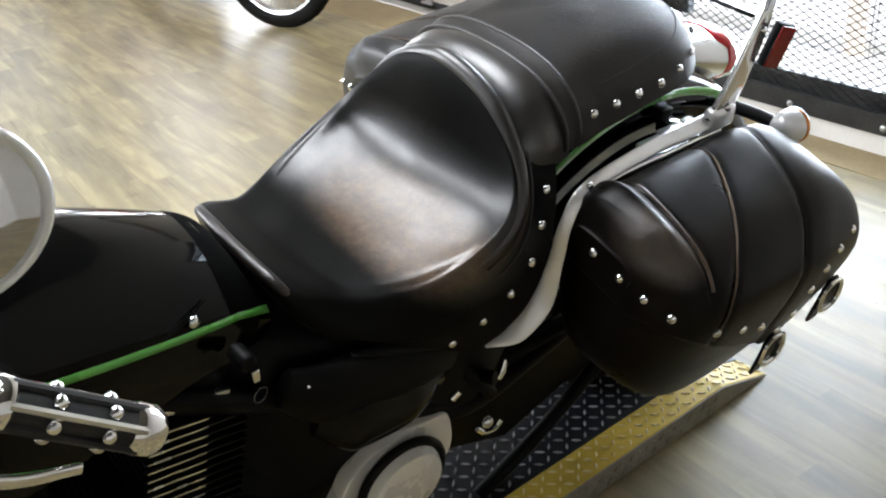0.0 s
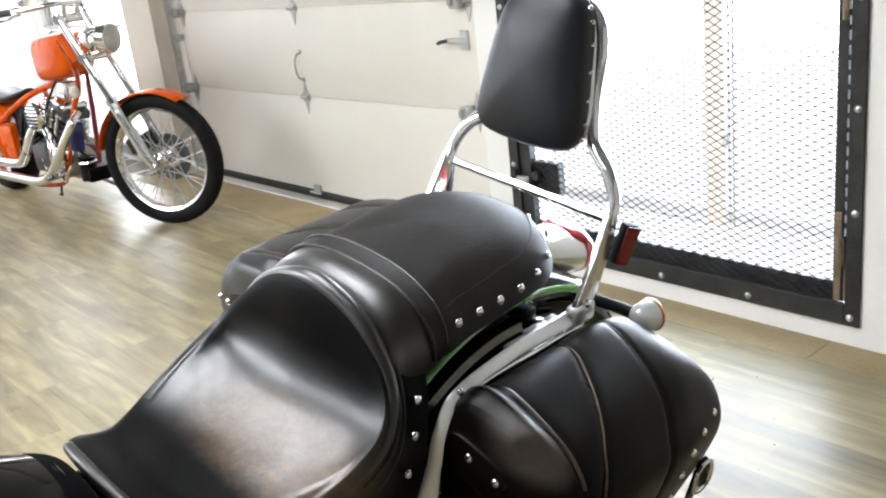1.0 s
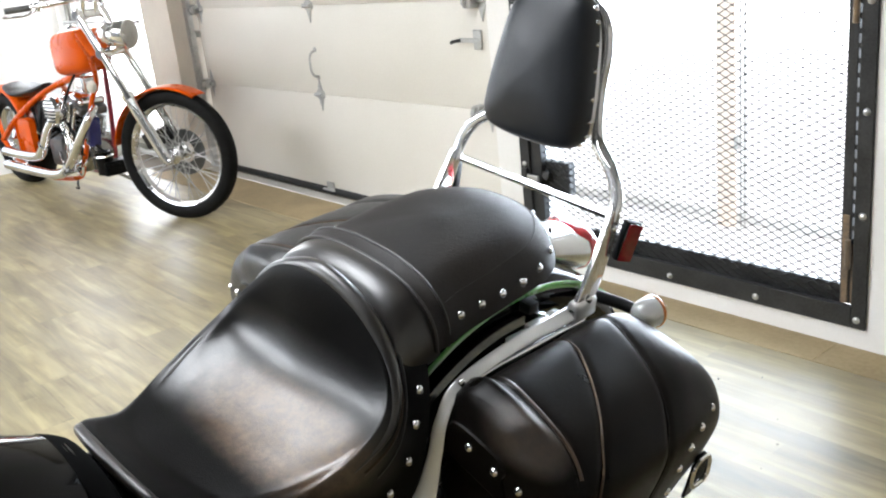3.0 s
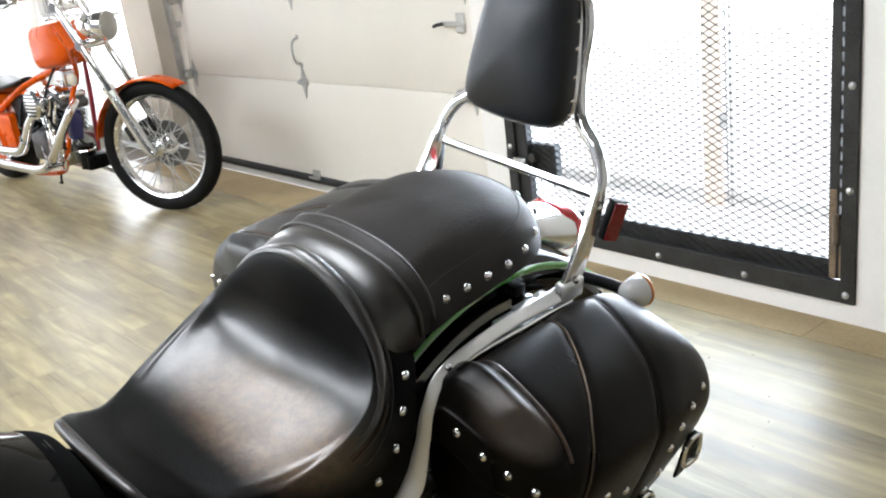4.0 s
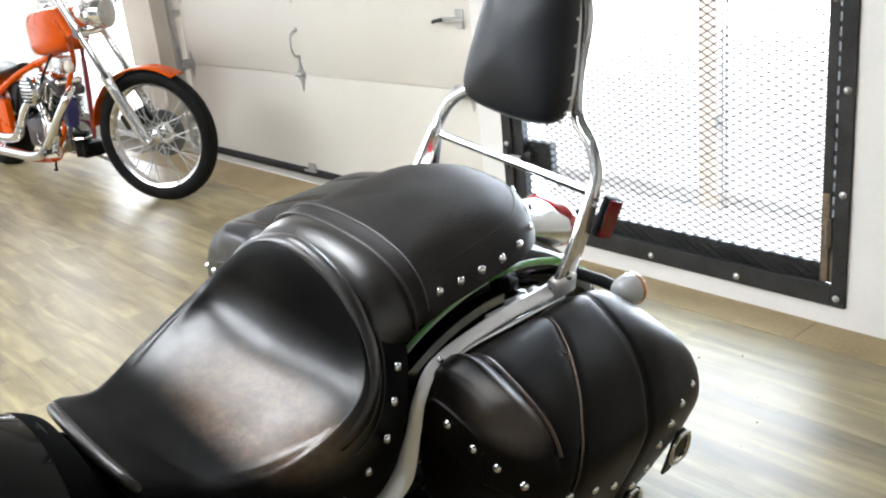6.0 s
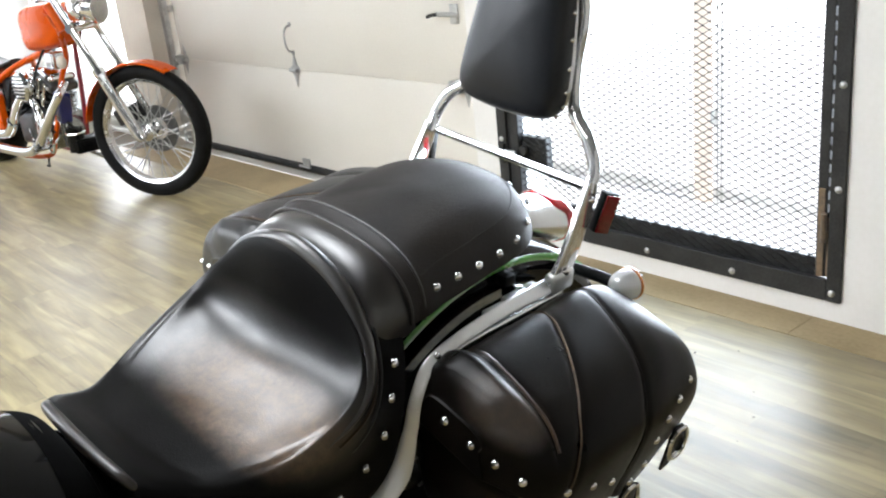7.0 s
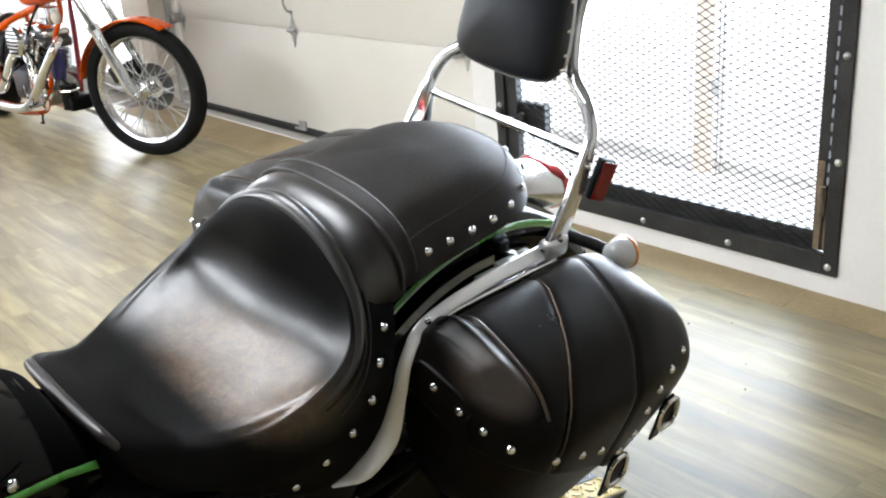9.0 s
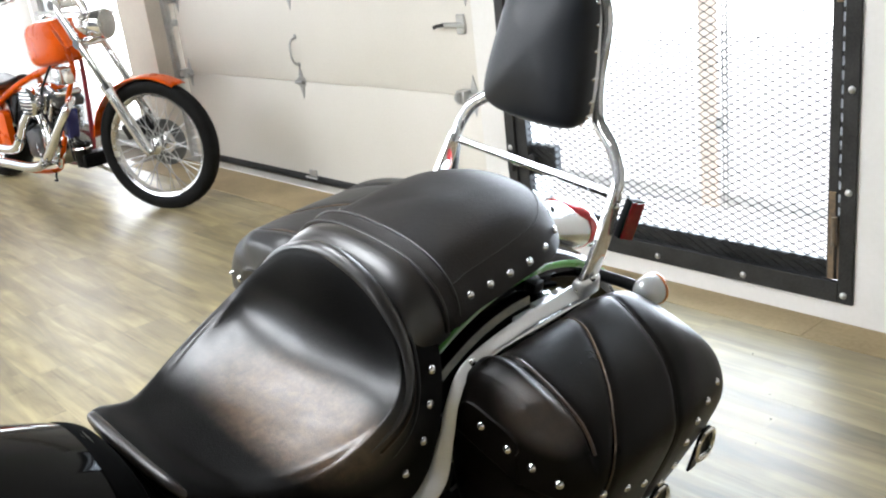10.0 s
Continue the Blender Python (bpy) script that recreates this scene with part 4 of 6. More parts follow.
    part("turn_signal_shell", turned(spline(shell, 22), Matrix.Translation((s * 0.245, 1.668, 0.660)) @ axis_pose((0, 0, 0), (0.15 * s, 1, 0.0)) @ Matrix.Scale(0.93, 4)), BULLET, stalk, "bright bullet housing")
    part("turn_signal_lens", turned(spline([(0.0300, 0.0100), (0.0325, 0.0125), (0.0295, 0.019), (0.015, 0.025), (0.0005, 0.027)], 12), Matrix.Translation((s * 0.245, 1.668, 0.660)) @ axis_pose((0, 0, 0), (0.15 * s, 1, 0.0)) @ Matrix.Scale(0.93, 4)), AMBER, stalk, "amber lens")

# tail lamp: a chrome teardrop whose rear half is red
def teardrop(stations, n=28):
    own = bmesh.new()
    cols = [[(a * math.cos(t), v, w + b * math.sin(t)) for t in np.linspace(0, 2 * np.pi, n, endpoint=False)] for v, a, b, w in stations]
    fine = [spline([c[k] for c in cols], 20) for k in range(n)]
    vs = grid_faces(own, [[tuple(fine[k][i]) for k in range(n)] for i in range(20)], closed_u=True)
    own.faces.new(vs[0])
    own.faces.new(vs[-1])
    return own


tail = part("tail_lamp", teardrop([(1.585, 0.02, 0.010, 0.712), (1.61, 0.046, 0.022, 0.710), (1.65, 0.060, 0.036, 0.702), (1.70, 0.064, 0.044, 0.690), (1.745, 0.062, 0.050, 0.678)]), CHROME_DULL, bike, "bright chrome tail lamp housing")
part("tail_lens", teardrop([(1.742, 0.0635, 0.0515, 0.680), (1.765, 0.062, 0.050, 0.674), (1.785, 0.052, 0.042, 0.664), (1.80, 0.034, 0.028, 0.657), (1.807, 0.010, 0.008, 0.653)]), TAIL_RED, tail, "red tail lens")
part("tail_flash", teardrop([(1.712, 0.036, 0.014, 0.716), (1.725, 0.046, 0.020, 0.713), (1.748, 0.055, 0.026, 0.705), (1.762, 0.050, 0.022, 0.700)]), TAIL_RED, tail, "red upper lens strip")

# ---- wheels ----


def spoke_wheel(parent, m, R, r_tyre, squash, R_rim, hub_r, hub_w, spokes, tyre_seg=88):
    """A laced wheel in the local plane z = 0 of m."""
    sec = 20
    own = bmesh.new()
    rows = []
    for t in np.linspace(0, 2 * np.pi, tyre_seg, endpoint=False):
        row = []
        for q in np.linspace(0, 2 * np.pi, sec, endpoint=False):
            c, s_ = math.cos(q), math.sin(q)
            rr = R - r_tyre + r_tyre * math.copysign(abs(c) ** 0.85, c)
            row.append(m @ Vector((rr * math.cos(t), rr * math.sin(t), r_tyre * squash * math.copysign(abs(s_) ** 0.8, s_))))
        rows.append(row)
    grid_faces(own, rows, closed_u=True, closed_v=True)
    tyre = part("tyre", own, TYRE, parent, "black treaded tyre")
    for k in range(tyre_seg // 2):
        t = 2 * np.pi * k / (tyre_seg // 2)
        for side in (1, -1):
            part("tread_block", box(R - 0.004, R + 0.0015, -0.004, 0.004, side * r_tyre * 0.14 - 0.008, side * r_tyre * 0.14 + 0.008, m=m @ pose(0, 0, 0, 0, 0, math.degrees(t) + 4 * side) @ pose(0, 0, 0, 25 * side, 0, 0)), TYRE, tyre, smooth=False)
    w = r_tyre * squash * 0.72
    rim_prof = [(R_rim - 0.016, -w * 0.55), (R_rim - 0.006, -w * 0.8), (R_rim + 0.006, -w), (R_rim + 0.012, -w * 0.98), (R_rim + 0.006, -w * 0.7), (R_rim - 0.008, 0), (R_rim + 0.006, w * 0.7), (R_rim + 0.012, w * 0.98), (R_rim + 0.006, w), (R_rim - 0.006, w * 0.8), (R_rim - 0.016, w * 0.55), (R_rim - 0.018, 0), (R_rim - 0.016, -w * 0.55)]
    rim_ob = part("rim", turned(rim_prof, m, 72, caps=False), CHROME_DULL, parent, "polished wheel rim")
    hub_prof = [(0.012, -hub_w - 0.02), (0.02, -hub_w - 0.015), (hub_r, -hub_w), (hub_r, -hub_w + 0.008), (hub_r * 0.55, -hub_w + 0.016), (hub_r * 0.5, 0), (hub_r * 0.55, hub_w - 0.016), (hub_r, hub_w - 0.008), (hub_r, hub_w), (0.02, hub_w + 0.015), (0.012, hub_w + 0.02)]
    hub = part("hub", turned(hub_prof, m, 32), CHROME_DULL, parent, "polished wheel hub")
    for k in range(spokes):
        t = 2 * np.pi * k / spokes
        side = 1 if k % 2 else -1
        lead = 1 if (k // 2) % 2 else -1
        a = m @ Vector((hub_r * 0.92 * math.cos(t + lead * 1.1), hub_r * 0.92 * math.sin(t + lead * 1.1), side * (hub_w - 0.004)))
        b = m @ Vector(((R_rim - 0.012) * math.cos(t), (R_rim - 0.012) * math.sin(t), side * w * 0.15))
        part("spoke", tube([a, b], 0.0024, n=2, seg=6, smooth_path=False), GALV, rim_ob)
    return tyre, rim_ob, hub


rear = part("rear_wheel", turned([(0.012, -0.11), (0.012, 0.11)], Matrix.Translation((0, 1.605, 0.316)) @ pose(0, 0, 0, 0, 90, 0), 12), CHROME_DULL, bike, "laced rear wheel")
spoke_wheel(rear, Matrix.Translation((0, 1.605, 0.316)) @ pose(0, 0, 0, 0, 90, 0), 0.316, 0.058, 1.5, 0.20, 0.05, 0.06, 40)
front = part("front_wheel", turned([(0.012, -0.09), (0.012, 0.09)], Matrix.Translation((0, -0.145, 0.325)) @ pose(0, 0, 0, 0, 90, 0), 12), CHROME_DULL, bike, "front wheel")
spoke_wheel(front, Matrix.Translation((0, -0.145, 0.325)) @ pose(0, 0, 0, 0, 90, 0), 0.325, 0.045, 1.3, 0.235, 0.05, 0.05, 24)

# ---- tank and flanks ----
TANK = [(0.04, 0.07, 0.79, 0.66), (0.10, 0.125, 0.82, 0.62), (0.20, 0.160, 0.838, 0.59), (0.32, 0.176, 0.842, 0.58), (0.45, 0.172, 0.822, 0.58), (0.57, 0.152, 0.782, 0.585), (0.66, 0.134, 0.745, 0.592), (0.72, 0.121, 0.718, 0.586), (0.750, 0.1105, 0.700, 0.584), (0.768, 0.106, 0.668, 0.584), (0.784, 0.101, 0.652, 0.584)]
tank = part("fuel_tank", arch_loft(TANK, 2.3, 48, 41), BLACK_GLOSS, bike, "glossy black fuel tank with a green pinstripe")


def tank_side(v, w):
    a, top, bottom = (float(np.interp(v, [s_[0] for s_ in TANK], [s_[k] for s_ in TANK])) for k in (1, 2, 3))
    x = min(1.0, max(0.0, (w - bottom) / (top - bottom)))
    return a * (1 - x**2.3) ** (1 / 2.3)


for s in (1, -1):
    own = bmesh.new()
    rows = []
    for v in np.linspace(0.36, 0.782, 30):
        w = 0.689 - 0.055 * (v - 0.52) / 0.24 - 0.2 * max(0.0, v - 0.74)
        rows.append([(s * (tank_side(v, w + d) + 0.0015 + 0.10 * max(0.0, v - 0.72)), v, w + d) for d in (-0.0045, 0.0045)])
    grid_faces(own, rows)
    thicken(part("pinstripe", own, GREEN, tank, "green pinstripe"), 0.002, 0)
    part("knee_trim", tube([(s * (tank_side(v, 0.672) + 0.0005), v, 0.672 + (v - 0.66) * 0.25) for v in (0.57, 0.62, 0.67, 0.70)], [0.001, 0.004, 0.004, 0.001], n=24, flat=0.4), BLACK_PLASTIC, tank)
console = part("tank_console", arch_loft([(0.12, 0.05, 0.842, 0.81), (0.22, 0.06, 0.854, 0.825), (0.32, 0.058, 0.853, 0.815), (0.42, 0.05, 0.836, 0.79), (0.50, 0.03, 0.812, 0.77), (0.53, 0.012, 0.800, 0.78)], 2.4, 24, 21), CHROME, tank, "chrome tank console")
# added cover: stands in for the dark recess and hides the gate's reflection
part("reflection_cover", arch_loft([(0.727, 0.1165, 0.7150, 0.60), (0.745, 0.1115, 0.7045, 0.60), (0.762, 0.106, 0.688, 0.60), (0.772, 0.100, 0.664, 0.60)], 2.3, 20, 41), DULL_BLACK, tank, "added dull black cover that keeps reflections off the tank's end")
part("neck_cover", box(-0.095, 0.095, 0.68, 0.784, 0.50, 0.632, 0.02, 3), BLACK_SATIN, bike)
part("tank_bolt", dome((0.124, 0.676, 0.672), (1, 0.4, 0.3), 0.008, 0.005), CHROME, tank)

part("frame_cover", arch_loft([(0.70, 0.10, 0.60, 0.30), (0.78, 0.14, 0.60, 0.30), (0.95, 0.16, 0.56, 0.30), (1.10, 0.16, 0.56, 0.32), (1.22, 0.12, 0.58, 0.40)], 4.0, 20, 25), BLACK_SATIN, bike)
for s in (1, -1):
    cover = part("side_cover", tube([(s * 0.150, 0.765, 0.53), (s * 0.165, 0.83, 0.50), (s * 0.168, 0.93, 0.475), (s * 0.165, 1.03, 0.455)], [0.03, 0.055, 0.055, 0.03], n=36, seg=20, flat=0.55), BLACK_SATIN, bike, "black side cover")
    low = part("lower_cover", tube([(s * 0.165, 0.80, 0.455), (s * 0.175, 0.86, 0.435), (s * 0.172, 0.95, 0.415), (s * 0.160, 1.02, 0.405)], [0.02, 0.058, 0.050, 0.018], n=36, seg=20, flat=0.5), BLACK_GLOSS, bike)
    if s > 0:
        part("stripe_trim", tube([(s * 0.166, 0.86, 0.545), (s * 0.186, 0.95, 0.525), (s * 0.190, 1.05, 0.485)], 0.006, n=30), BLACK_PLASTIC, bike)
    part("frame_rail", tube([(s * 0.10, 0.55, 0.60), (s * 0.13, 0.75, 0.50), (s * 0.15, 0.98, 0.36), (s * 0.15, 1.10, 0.30), (s * 0.13, 1.35, 0.33), (s * 0.12, 1.5, 0.32)], 0.018, n=40), BLACK_SATIN, bike)
    part("swing_arm", tube([(s * 0.12, 1.05, 0.34), (s * 0.125, 1.28, 0.335), (s * 0.125, 1.52, 0.318)], 0.024, n=20), BLACK_SATIN, bike)
    part("foot_peg_bracket", tube([(s * 0.15, 1.06, 0.40), (s * 0.165, 1.09, 0.36), (s * 0.17, 1.12, 0.32)], 0.010, n=16), BLACK_SATIN, bike)
    peg = part("foot_peg", tube([(s * 0.165, 1.10, 0.365), (s * 0.185, 1.11, 0.37)], 0.012, n=5), BLACK_SATIN, bike)
    part("shock_body", tube([(s * 0.11, 1.08, 0.48), (s * 0.11, 1.28, 0.38)], 0.028, n=8), BLACK_SATIN, bike)

# frame plate, rear stay and small hardware behind the left cover
own = bmesh.new()
outline = [(1.06, 0.44), (1.24, 0.46), (1.40, 0.41), (1.44, 0.27), (1.42, 0.17), (1.22, 0.10), (1.08, 0.16)]
grid_faces(own, [[(u, v, w) for v, w in outline] for u in (0.100, 0.114)], closed_u=True)
own.verts.ensure_lookup_table()
own.faces.new(own.verts[:7])
own.faces.new(own.verts[7:])
stay = part("frame_plate", own, BLACK_SATIN, bike, "black steel frame plate", smooth=False)
part("lower_stay", tube([(0.150, 1.13, 0.03), (0.135, 1.30, 0.085), (0.120, 1.46, 0.165)], 0.014, n=16), BLACK_SATIN, stay)
own = bmesh.new()
tri = [(1.289, 0.358), (1.334, 0.370), (1.356, 0.326), (1.34, 0.322)]
grid_faces(own, [[(u, v, w) for v, w in tri] for u in (0.126, 0.131)], closed_u=True)
own.verts.ensure_lookup_table()
own.faces.new(own.verts[4:])
gusset = part("gusset", own, GALV, stay, "bare steel gusset with a bolt", smooth=False)
part("bolt", dome((0.132, 1.336, 0.346), (1, 0, 0.2), 0.006, 0.005, 10), BLACK_PLASTIC, gusset)
part("brake_rod", tube([(0.140, 1.255, 0.433), (0.140, 1.318, 0.439)], 0.0022, n=4, seg=8), CHROME, stay)
peg_mount = part("peg_mount", tube([(0.166, 1.100, 0.243), (0.170, 1.112, 0.232), (0.172, 1.132, 0.230), (0.172, 1.146, 0.241)], 0.005, n=14, seg=8), CHROME, stay, "curved chrome peg bracket")
part("bolt", dome((0.170, 1.117, 0.253), (1, -0.1, 0.3), 0.011, 0.008), CHROME_DULL, peg_mount)
part("pivot_end", tube([(0.170, 1.130, 0.350), (0.172, 1.137, 0.362), (0.170, 1.143, 0.380)], [0.008, 0.007, 0.003], n=10, seg=10), CHROME, stay)
part("pivot_end", tube([(0.182, 1.026, 0.374), (0.184, 1.038, 0.385)], 0.006, n=5, seg=10), CHROME, stay)
part("cover_screw", dome((0.172, 0.791, 0.536), (1, -0.3, 0.2), 0.005, 0.004, 10), CHROME, stay)

# left engine covers
hubc = Matrix.Translation((0.185, 0.928, 0.266)) @ pose(0, 0, 0, 0, 90, 0)
pulley = part("pulley_cover", turned([(0.001, 0.030), (0.040, 0.029), (0.062, 0.024), (0.068, 0.012), (0.070, 0.0), (0.070, -0.06)], hubc, 48), PALE_ALLOY, bike, "pale alloy pulley cover")
part("cover_ring", torus_bm(0.075, 0.0075, hubc @ pose(0, 0, 0.006), 48, 10), BLACK_SATIN, pulley)
plate_rows = []
for u_, k in ((0.150, 1.0), (0.170, 1.0), (0.176, 0.965), (0.177, 0.9)):
    plate_rows.append([(u_, 0.935 + (v - 0.925) * k, 0.282 + (w - 0.30) * k) for v, w in spline([(0.812, 0.26), (0.822, 0.310), (0.845, 0.342), (0.90, 0.366), (0.975, 0.366), (1.02, 0.345), (1.02, 0.26), (0.92, 0.20)], 48, closed=True)])
own = bmesh.new()
vs = grid_faces(own, plate_rows, closed_u=True)
own.faces.new(vs[0])
own.faces.new(vs[-1])
part("engine_cover", own, PALE_ALLOY, bike, "bright metal engine side cover")
crank = part("crankcase", tube([(0.0, 0.50, 0.30), (0.0, 0.70, 0.28), (0.0, 0.92, 0.28)], [0.13, 0.15, 0.12], n=24, seg=28), BLACK_SATIN, bike, "black engine crankcase")
part("stator_cover", turned([(0.001, 0.05), (0.06, 0.045), (0.085, 0.03), (0.09, 0.0), (0.09, -0.08)], Matrix.Translation((0.14, 0.66, 0.27)) @ pose(0, 0, 0, 0, 90, 0), 40), CHROME_DULL, bike)
for base_v, lean in ((0.60, 10), (0.42, -40)):
    m = Matrix.Translation((0.0, 0.62 if base_v == 0.60 else 0.56, 0.315)) @ pose(0, 0, 0, -lean, 0, 0)
    cyl = part("cylinder", turned([(0.062, 0.0), (0.062, 0.22)], m, 28), BLACK_SATIN, bike, "black finned engine cylinder")
    for k in range(13):
        own = box(-0.135, 0.135, -0.07, 0.07, 0.04 + k * 0.0145, 0.044 + k * 0.0145, 0.0012, 1, m=m)
        part("fin", own, BLACK_SATIN, cyl)
    part("fin_edge", box(-0.13, 0.13, -0.045, 0.045, 0.232, 0.246, 0.005, 2, m=m), CHROME_DULL, cyl)
    for k in range(13):
        part("fin_edge", box(0.1352, 0.1365, -0.066, 0.012, 0.0405 + k * 0.0145, 0.0435 + k * 0.0145, m=m), CHROME_DULL, cyl)

# key with its ring below the tank
key = part("ignition_lock", turned([(0.012, 0.0), (0.012, 0.03), (0.009, 0.034)], axis_pose((0.135, 0.716, 0.612), (1, 0.0, 0.1)), 16), BLACK_SATIN, bike, "ignition lock with a key")
part("key", box(-0.0012, 0.0012, -0.005, 0.005, -0.018, 0.0, 0.001, 1, m=Matrix.Translation((0.172, 0.722, 0.604))), CHROME_DULL, key)
part("key_ring", torus_bm(0.011, 0.0006, Matrix.Translation((0.172, 0.725, 0.562)) @ pose(0, 0, 0, 0, 90, 15), 28, 6), DARK_STEEL, key)

# handlebar, grip, lever and mirror
hb = [(0.395, 0.515, 0.842), (0.375, 0.44, 0.90), (0.34, 0.33, 0.955), (0.26, 0.18, 0.99), (0.14, 0.08, 0.99), (0.05, 0.05, 0.95)]
bars = part("handlebar", tube(hb + [(-p[0], p[1] - 0.75 * p[0], p[2]) for p in reversed(hb)], 0.0125, n=110), CHROME, bike, "wide chrome handlebar")
for s in (1, -1):
    back = 0.0 if s > 0 else -0.29
    g0, g1 = Vector((s * 0.398, 0.527 + back, 0.833)), Vector((s * 0.372, 0.428 + back, 0.908))
    ax = (g0 - g1).normalized()
    length = (g0 - g1).length
    m = axis_pose(g1, ax)
    grip = part("grip", turned([(0.012, 0.0), (0.0165, 0.002), (0.0165, length - 0.012), (0.013, length - 0.010)], m, 24), RUBBER, bars, "rubber grip with chrome bands")
    part("grip_end", turned([(0.019, length - 0.022), (0.021, length - 0.016), (0.021, length - 0.004), (0.016, length + 0.004), (0.001, length + 0.006)], m, 24), CHROME, grip)
    part("grip_collar", turned([(0.019, 0.0), (0.021, 0.004), (0.021, 0.012), (0.018, 0.015)], m, 24), CHROME, grip)
    for k in range(6):
        a = k * math.pi / 3 + 1.45
        rib = [m @ Vector((0.0175 * math.cos(a), 0.0175 * math.sin(a), z)) for z in (0.01, length * 0.5, length - 0.014)]
        part("grip_band", tube(rib, 0.0042, n=12, seg=8), CHROME if k % 2 else RUBBER, grip)
        for z in (0.35, 0.68):
            part("grip_knob", dome(m @ Vector((0.0185 * math.cos(a + 0.5), 0.0185 * math.sin(a + 0.5), length * z)), m.to_3x3() @ Vector((math.cos(a + 0.5), math.sin(a + 0.5), 0)), 0.006, 0.005, 10), CHROME, grip)
    lever = [(s * 0.362, 0.475 + back, 0.792), (s * 0.358, 0.42 + back, 0.812), (s * 0.345, 0.35 + back, 0.862), (s * 0.33, 0.31 + back, 0.93)]
    part("lever", tube(lever, [0.006, 0.007, 0.008, 0.010], n=24, flat=0.6), CHROME, bars, "polished hand lever")
    part("mirror_stem", tube([(s * 0.34, 0.33 + back, 0.96), (s * 0.37, 0.36 + back, 1.02), (s * 0.385, 0.42 + back, 1.06)], 0.005, n=16), CHROME, bars)
    mm = Matrix.Translation((s * 0.385, 0.430 + back, 1.070)) @ axis_pose((0, 0, 0), (0.92 * s, 0.05, 0.34)) @ Matrix.Diagonal((1.03, 0.84, 1, 1))
    mir = part("mirror", turned([(0.010, -0.030), (0.045, -0.024), (0.066, -0.010), (0.070, 0.0), (0.070, 0.006), (0.064, 0.008)], mm, 44), CHROME, bars, "oval chrome mirror")
    part("mirror_rim", torus_bm(0.0665, 0.0048, mm @ pose(0, 0, 0.006), 56, 10), BULLET, mir, "bright mirror rim")
    part("mirror_glass", turned([(0.0645, 0.0045), (0.0005, 0.0045)], mm, 44), CHROME, mir)
part("headlamp", turned([(0.02, -0.13), (0.06, -0.11), (0.085, -0.05), (0.09, 0.0), (0.085, 0.01)], Matrix.Translation((0, -0.06, 0.86)) @ axis_pose((0, 0, 0), (0, -1, 0.05))), CHROME, bike, "chrome headlamp")
for s in (1, -1):
    part("fork_leg", tube([(s * 0.10, 0.06, 0.93), (s * 0.10, -0.145, 0.325)], 0.024, n=8), CHROME, bike)
own = bmesh.new()
rows = []
for a in np.linspace(radians(170), radians(20), 30):
    rows.append([(0.075 * math.copysign(abs(math.cos(t)) ** 0.5, math.cos(t)), -0.145 + (0.335 + 0.03 * max(math.sin(t), 0) ** 0.6) * math.cos(a), 0.325 + (0.335 + 0.03 * max(math.sin(t), 0) ** 0.6) * math.sin(a)) for t in np.linspace(0, math.pi, 15)])
grid_faces(own, rows)
thicken(part("front_fender", own, BLACK_GLOSS, bike), 0.003)
# side stand
part("side_stand", tube([(0.12, 0.62, 0.20), (0.20, 0.68, 0.10), (0.270, 0.72, -0.05)], 0.011, n=16), BLACK_SATIN, bike)
part("exhaust_pipe", tube([(-0.12, 0.45, 0.45), (-0.19, 0.55, 0.28), (-0.20, 0.8, 0.22), (-0.2, 1.4, 0.22), (-0.2, 1.75, 0.24)], [0.022, 0.024, 0.03, 0.042, 0.045], n=50, seg=20), CHROME, bike, "chrome exhaust pipe")

# ---- diamond-plate platform ----
plat = root("wheel_platform", pose(-1.019, 0, 0, 0, 0, 4.5), "low black diamond-plate platform with a yellow edge under the motorcycle", "platform")
own = bmesh.new()
prof = [(-0.7, 0.0), (-0.55, 0.05), (1.695, 0.05), (1.845, 0.004), (1.845, 0.0)]


def slab(x0, x1, z_add=0.0):
    """A length of the platform between two widths, with the ramp at its ends."""
    b = bmesh.new()
    ring0 = [b.verts.new((x0, y, z + (z_add if z > 0.003 else 0))) for y, z in prof]
    ring1 = [b.verts.new((x1, y, z + (z_add if z > 0.003 else 0))) for y, z in prof]
    b.faces.new(ring0)
    b.faces.new(list(reversed(ring1)))
    for i in range(len(prof)):
        j = (i + 1) % len(prof)
        b.faces.new((ring0[i], ring1[i], ring1[j], ring0[j]))
    bmesh.ops.bevel(b, geom=list(b.edges), offset=0.002, segments=1, affect="EDGES")
    return b


PE = 0.262
deck = part("deck", slab(-PE + 0.075, PE - 0.075), PLATE_BLACK, plat, "black painted diamond plate", smooth=False)
edges = [part("edge_strip", slab(s0, s1), YELLOW, plat, "yellow painted diamond-plate edge", smooth=False) for s0, s1 in ((PE - 0.075, PE - 0.003), (-PE + 0.003, -PE + 0.075))]
for s0, s1 in ((PE - 0.003, PE), (-PE, -PE + 0.003)):
    part("side_plate", slab(s0, s1, -0.001), PLATE_GREY, plat, "bare scuffed steel side", smooth=False)


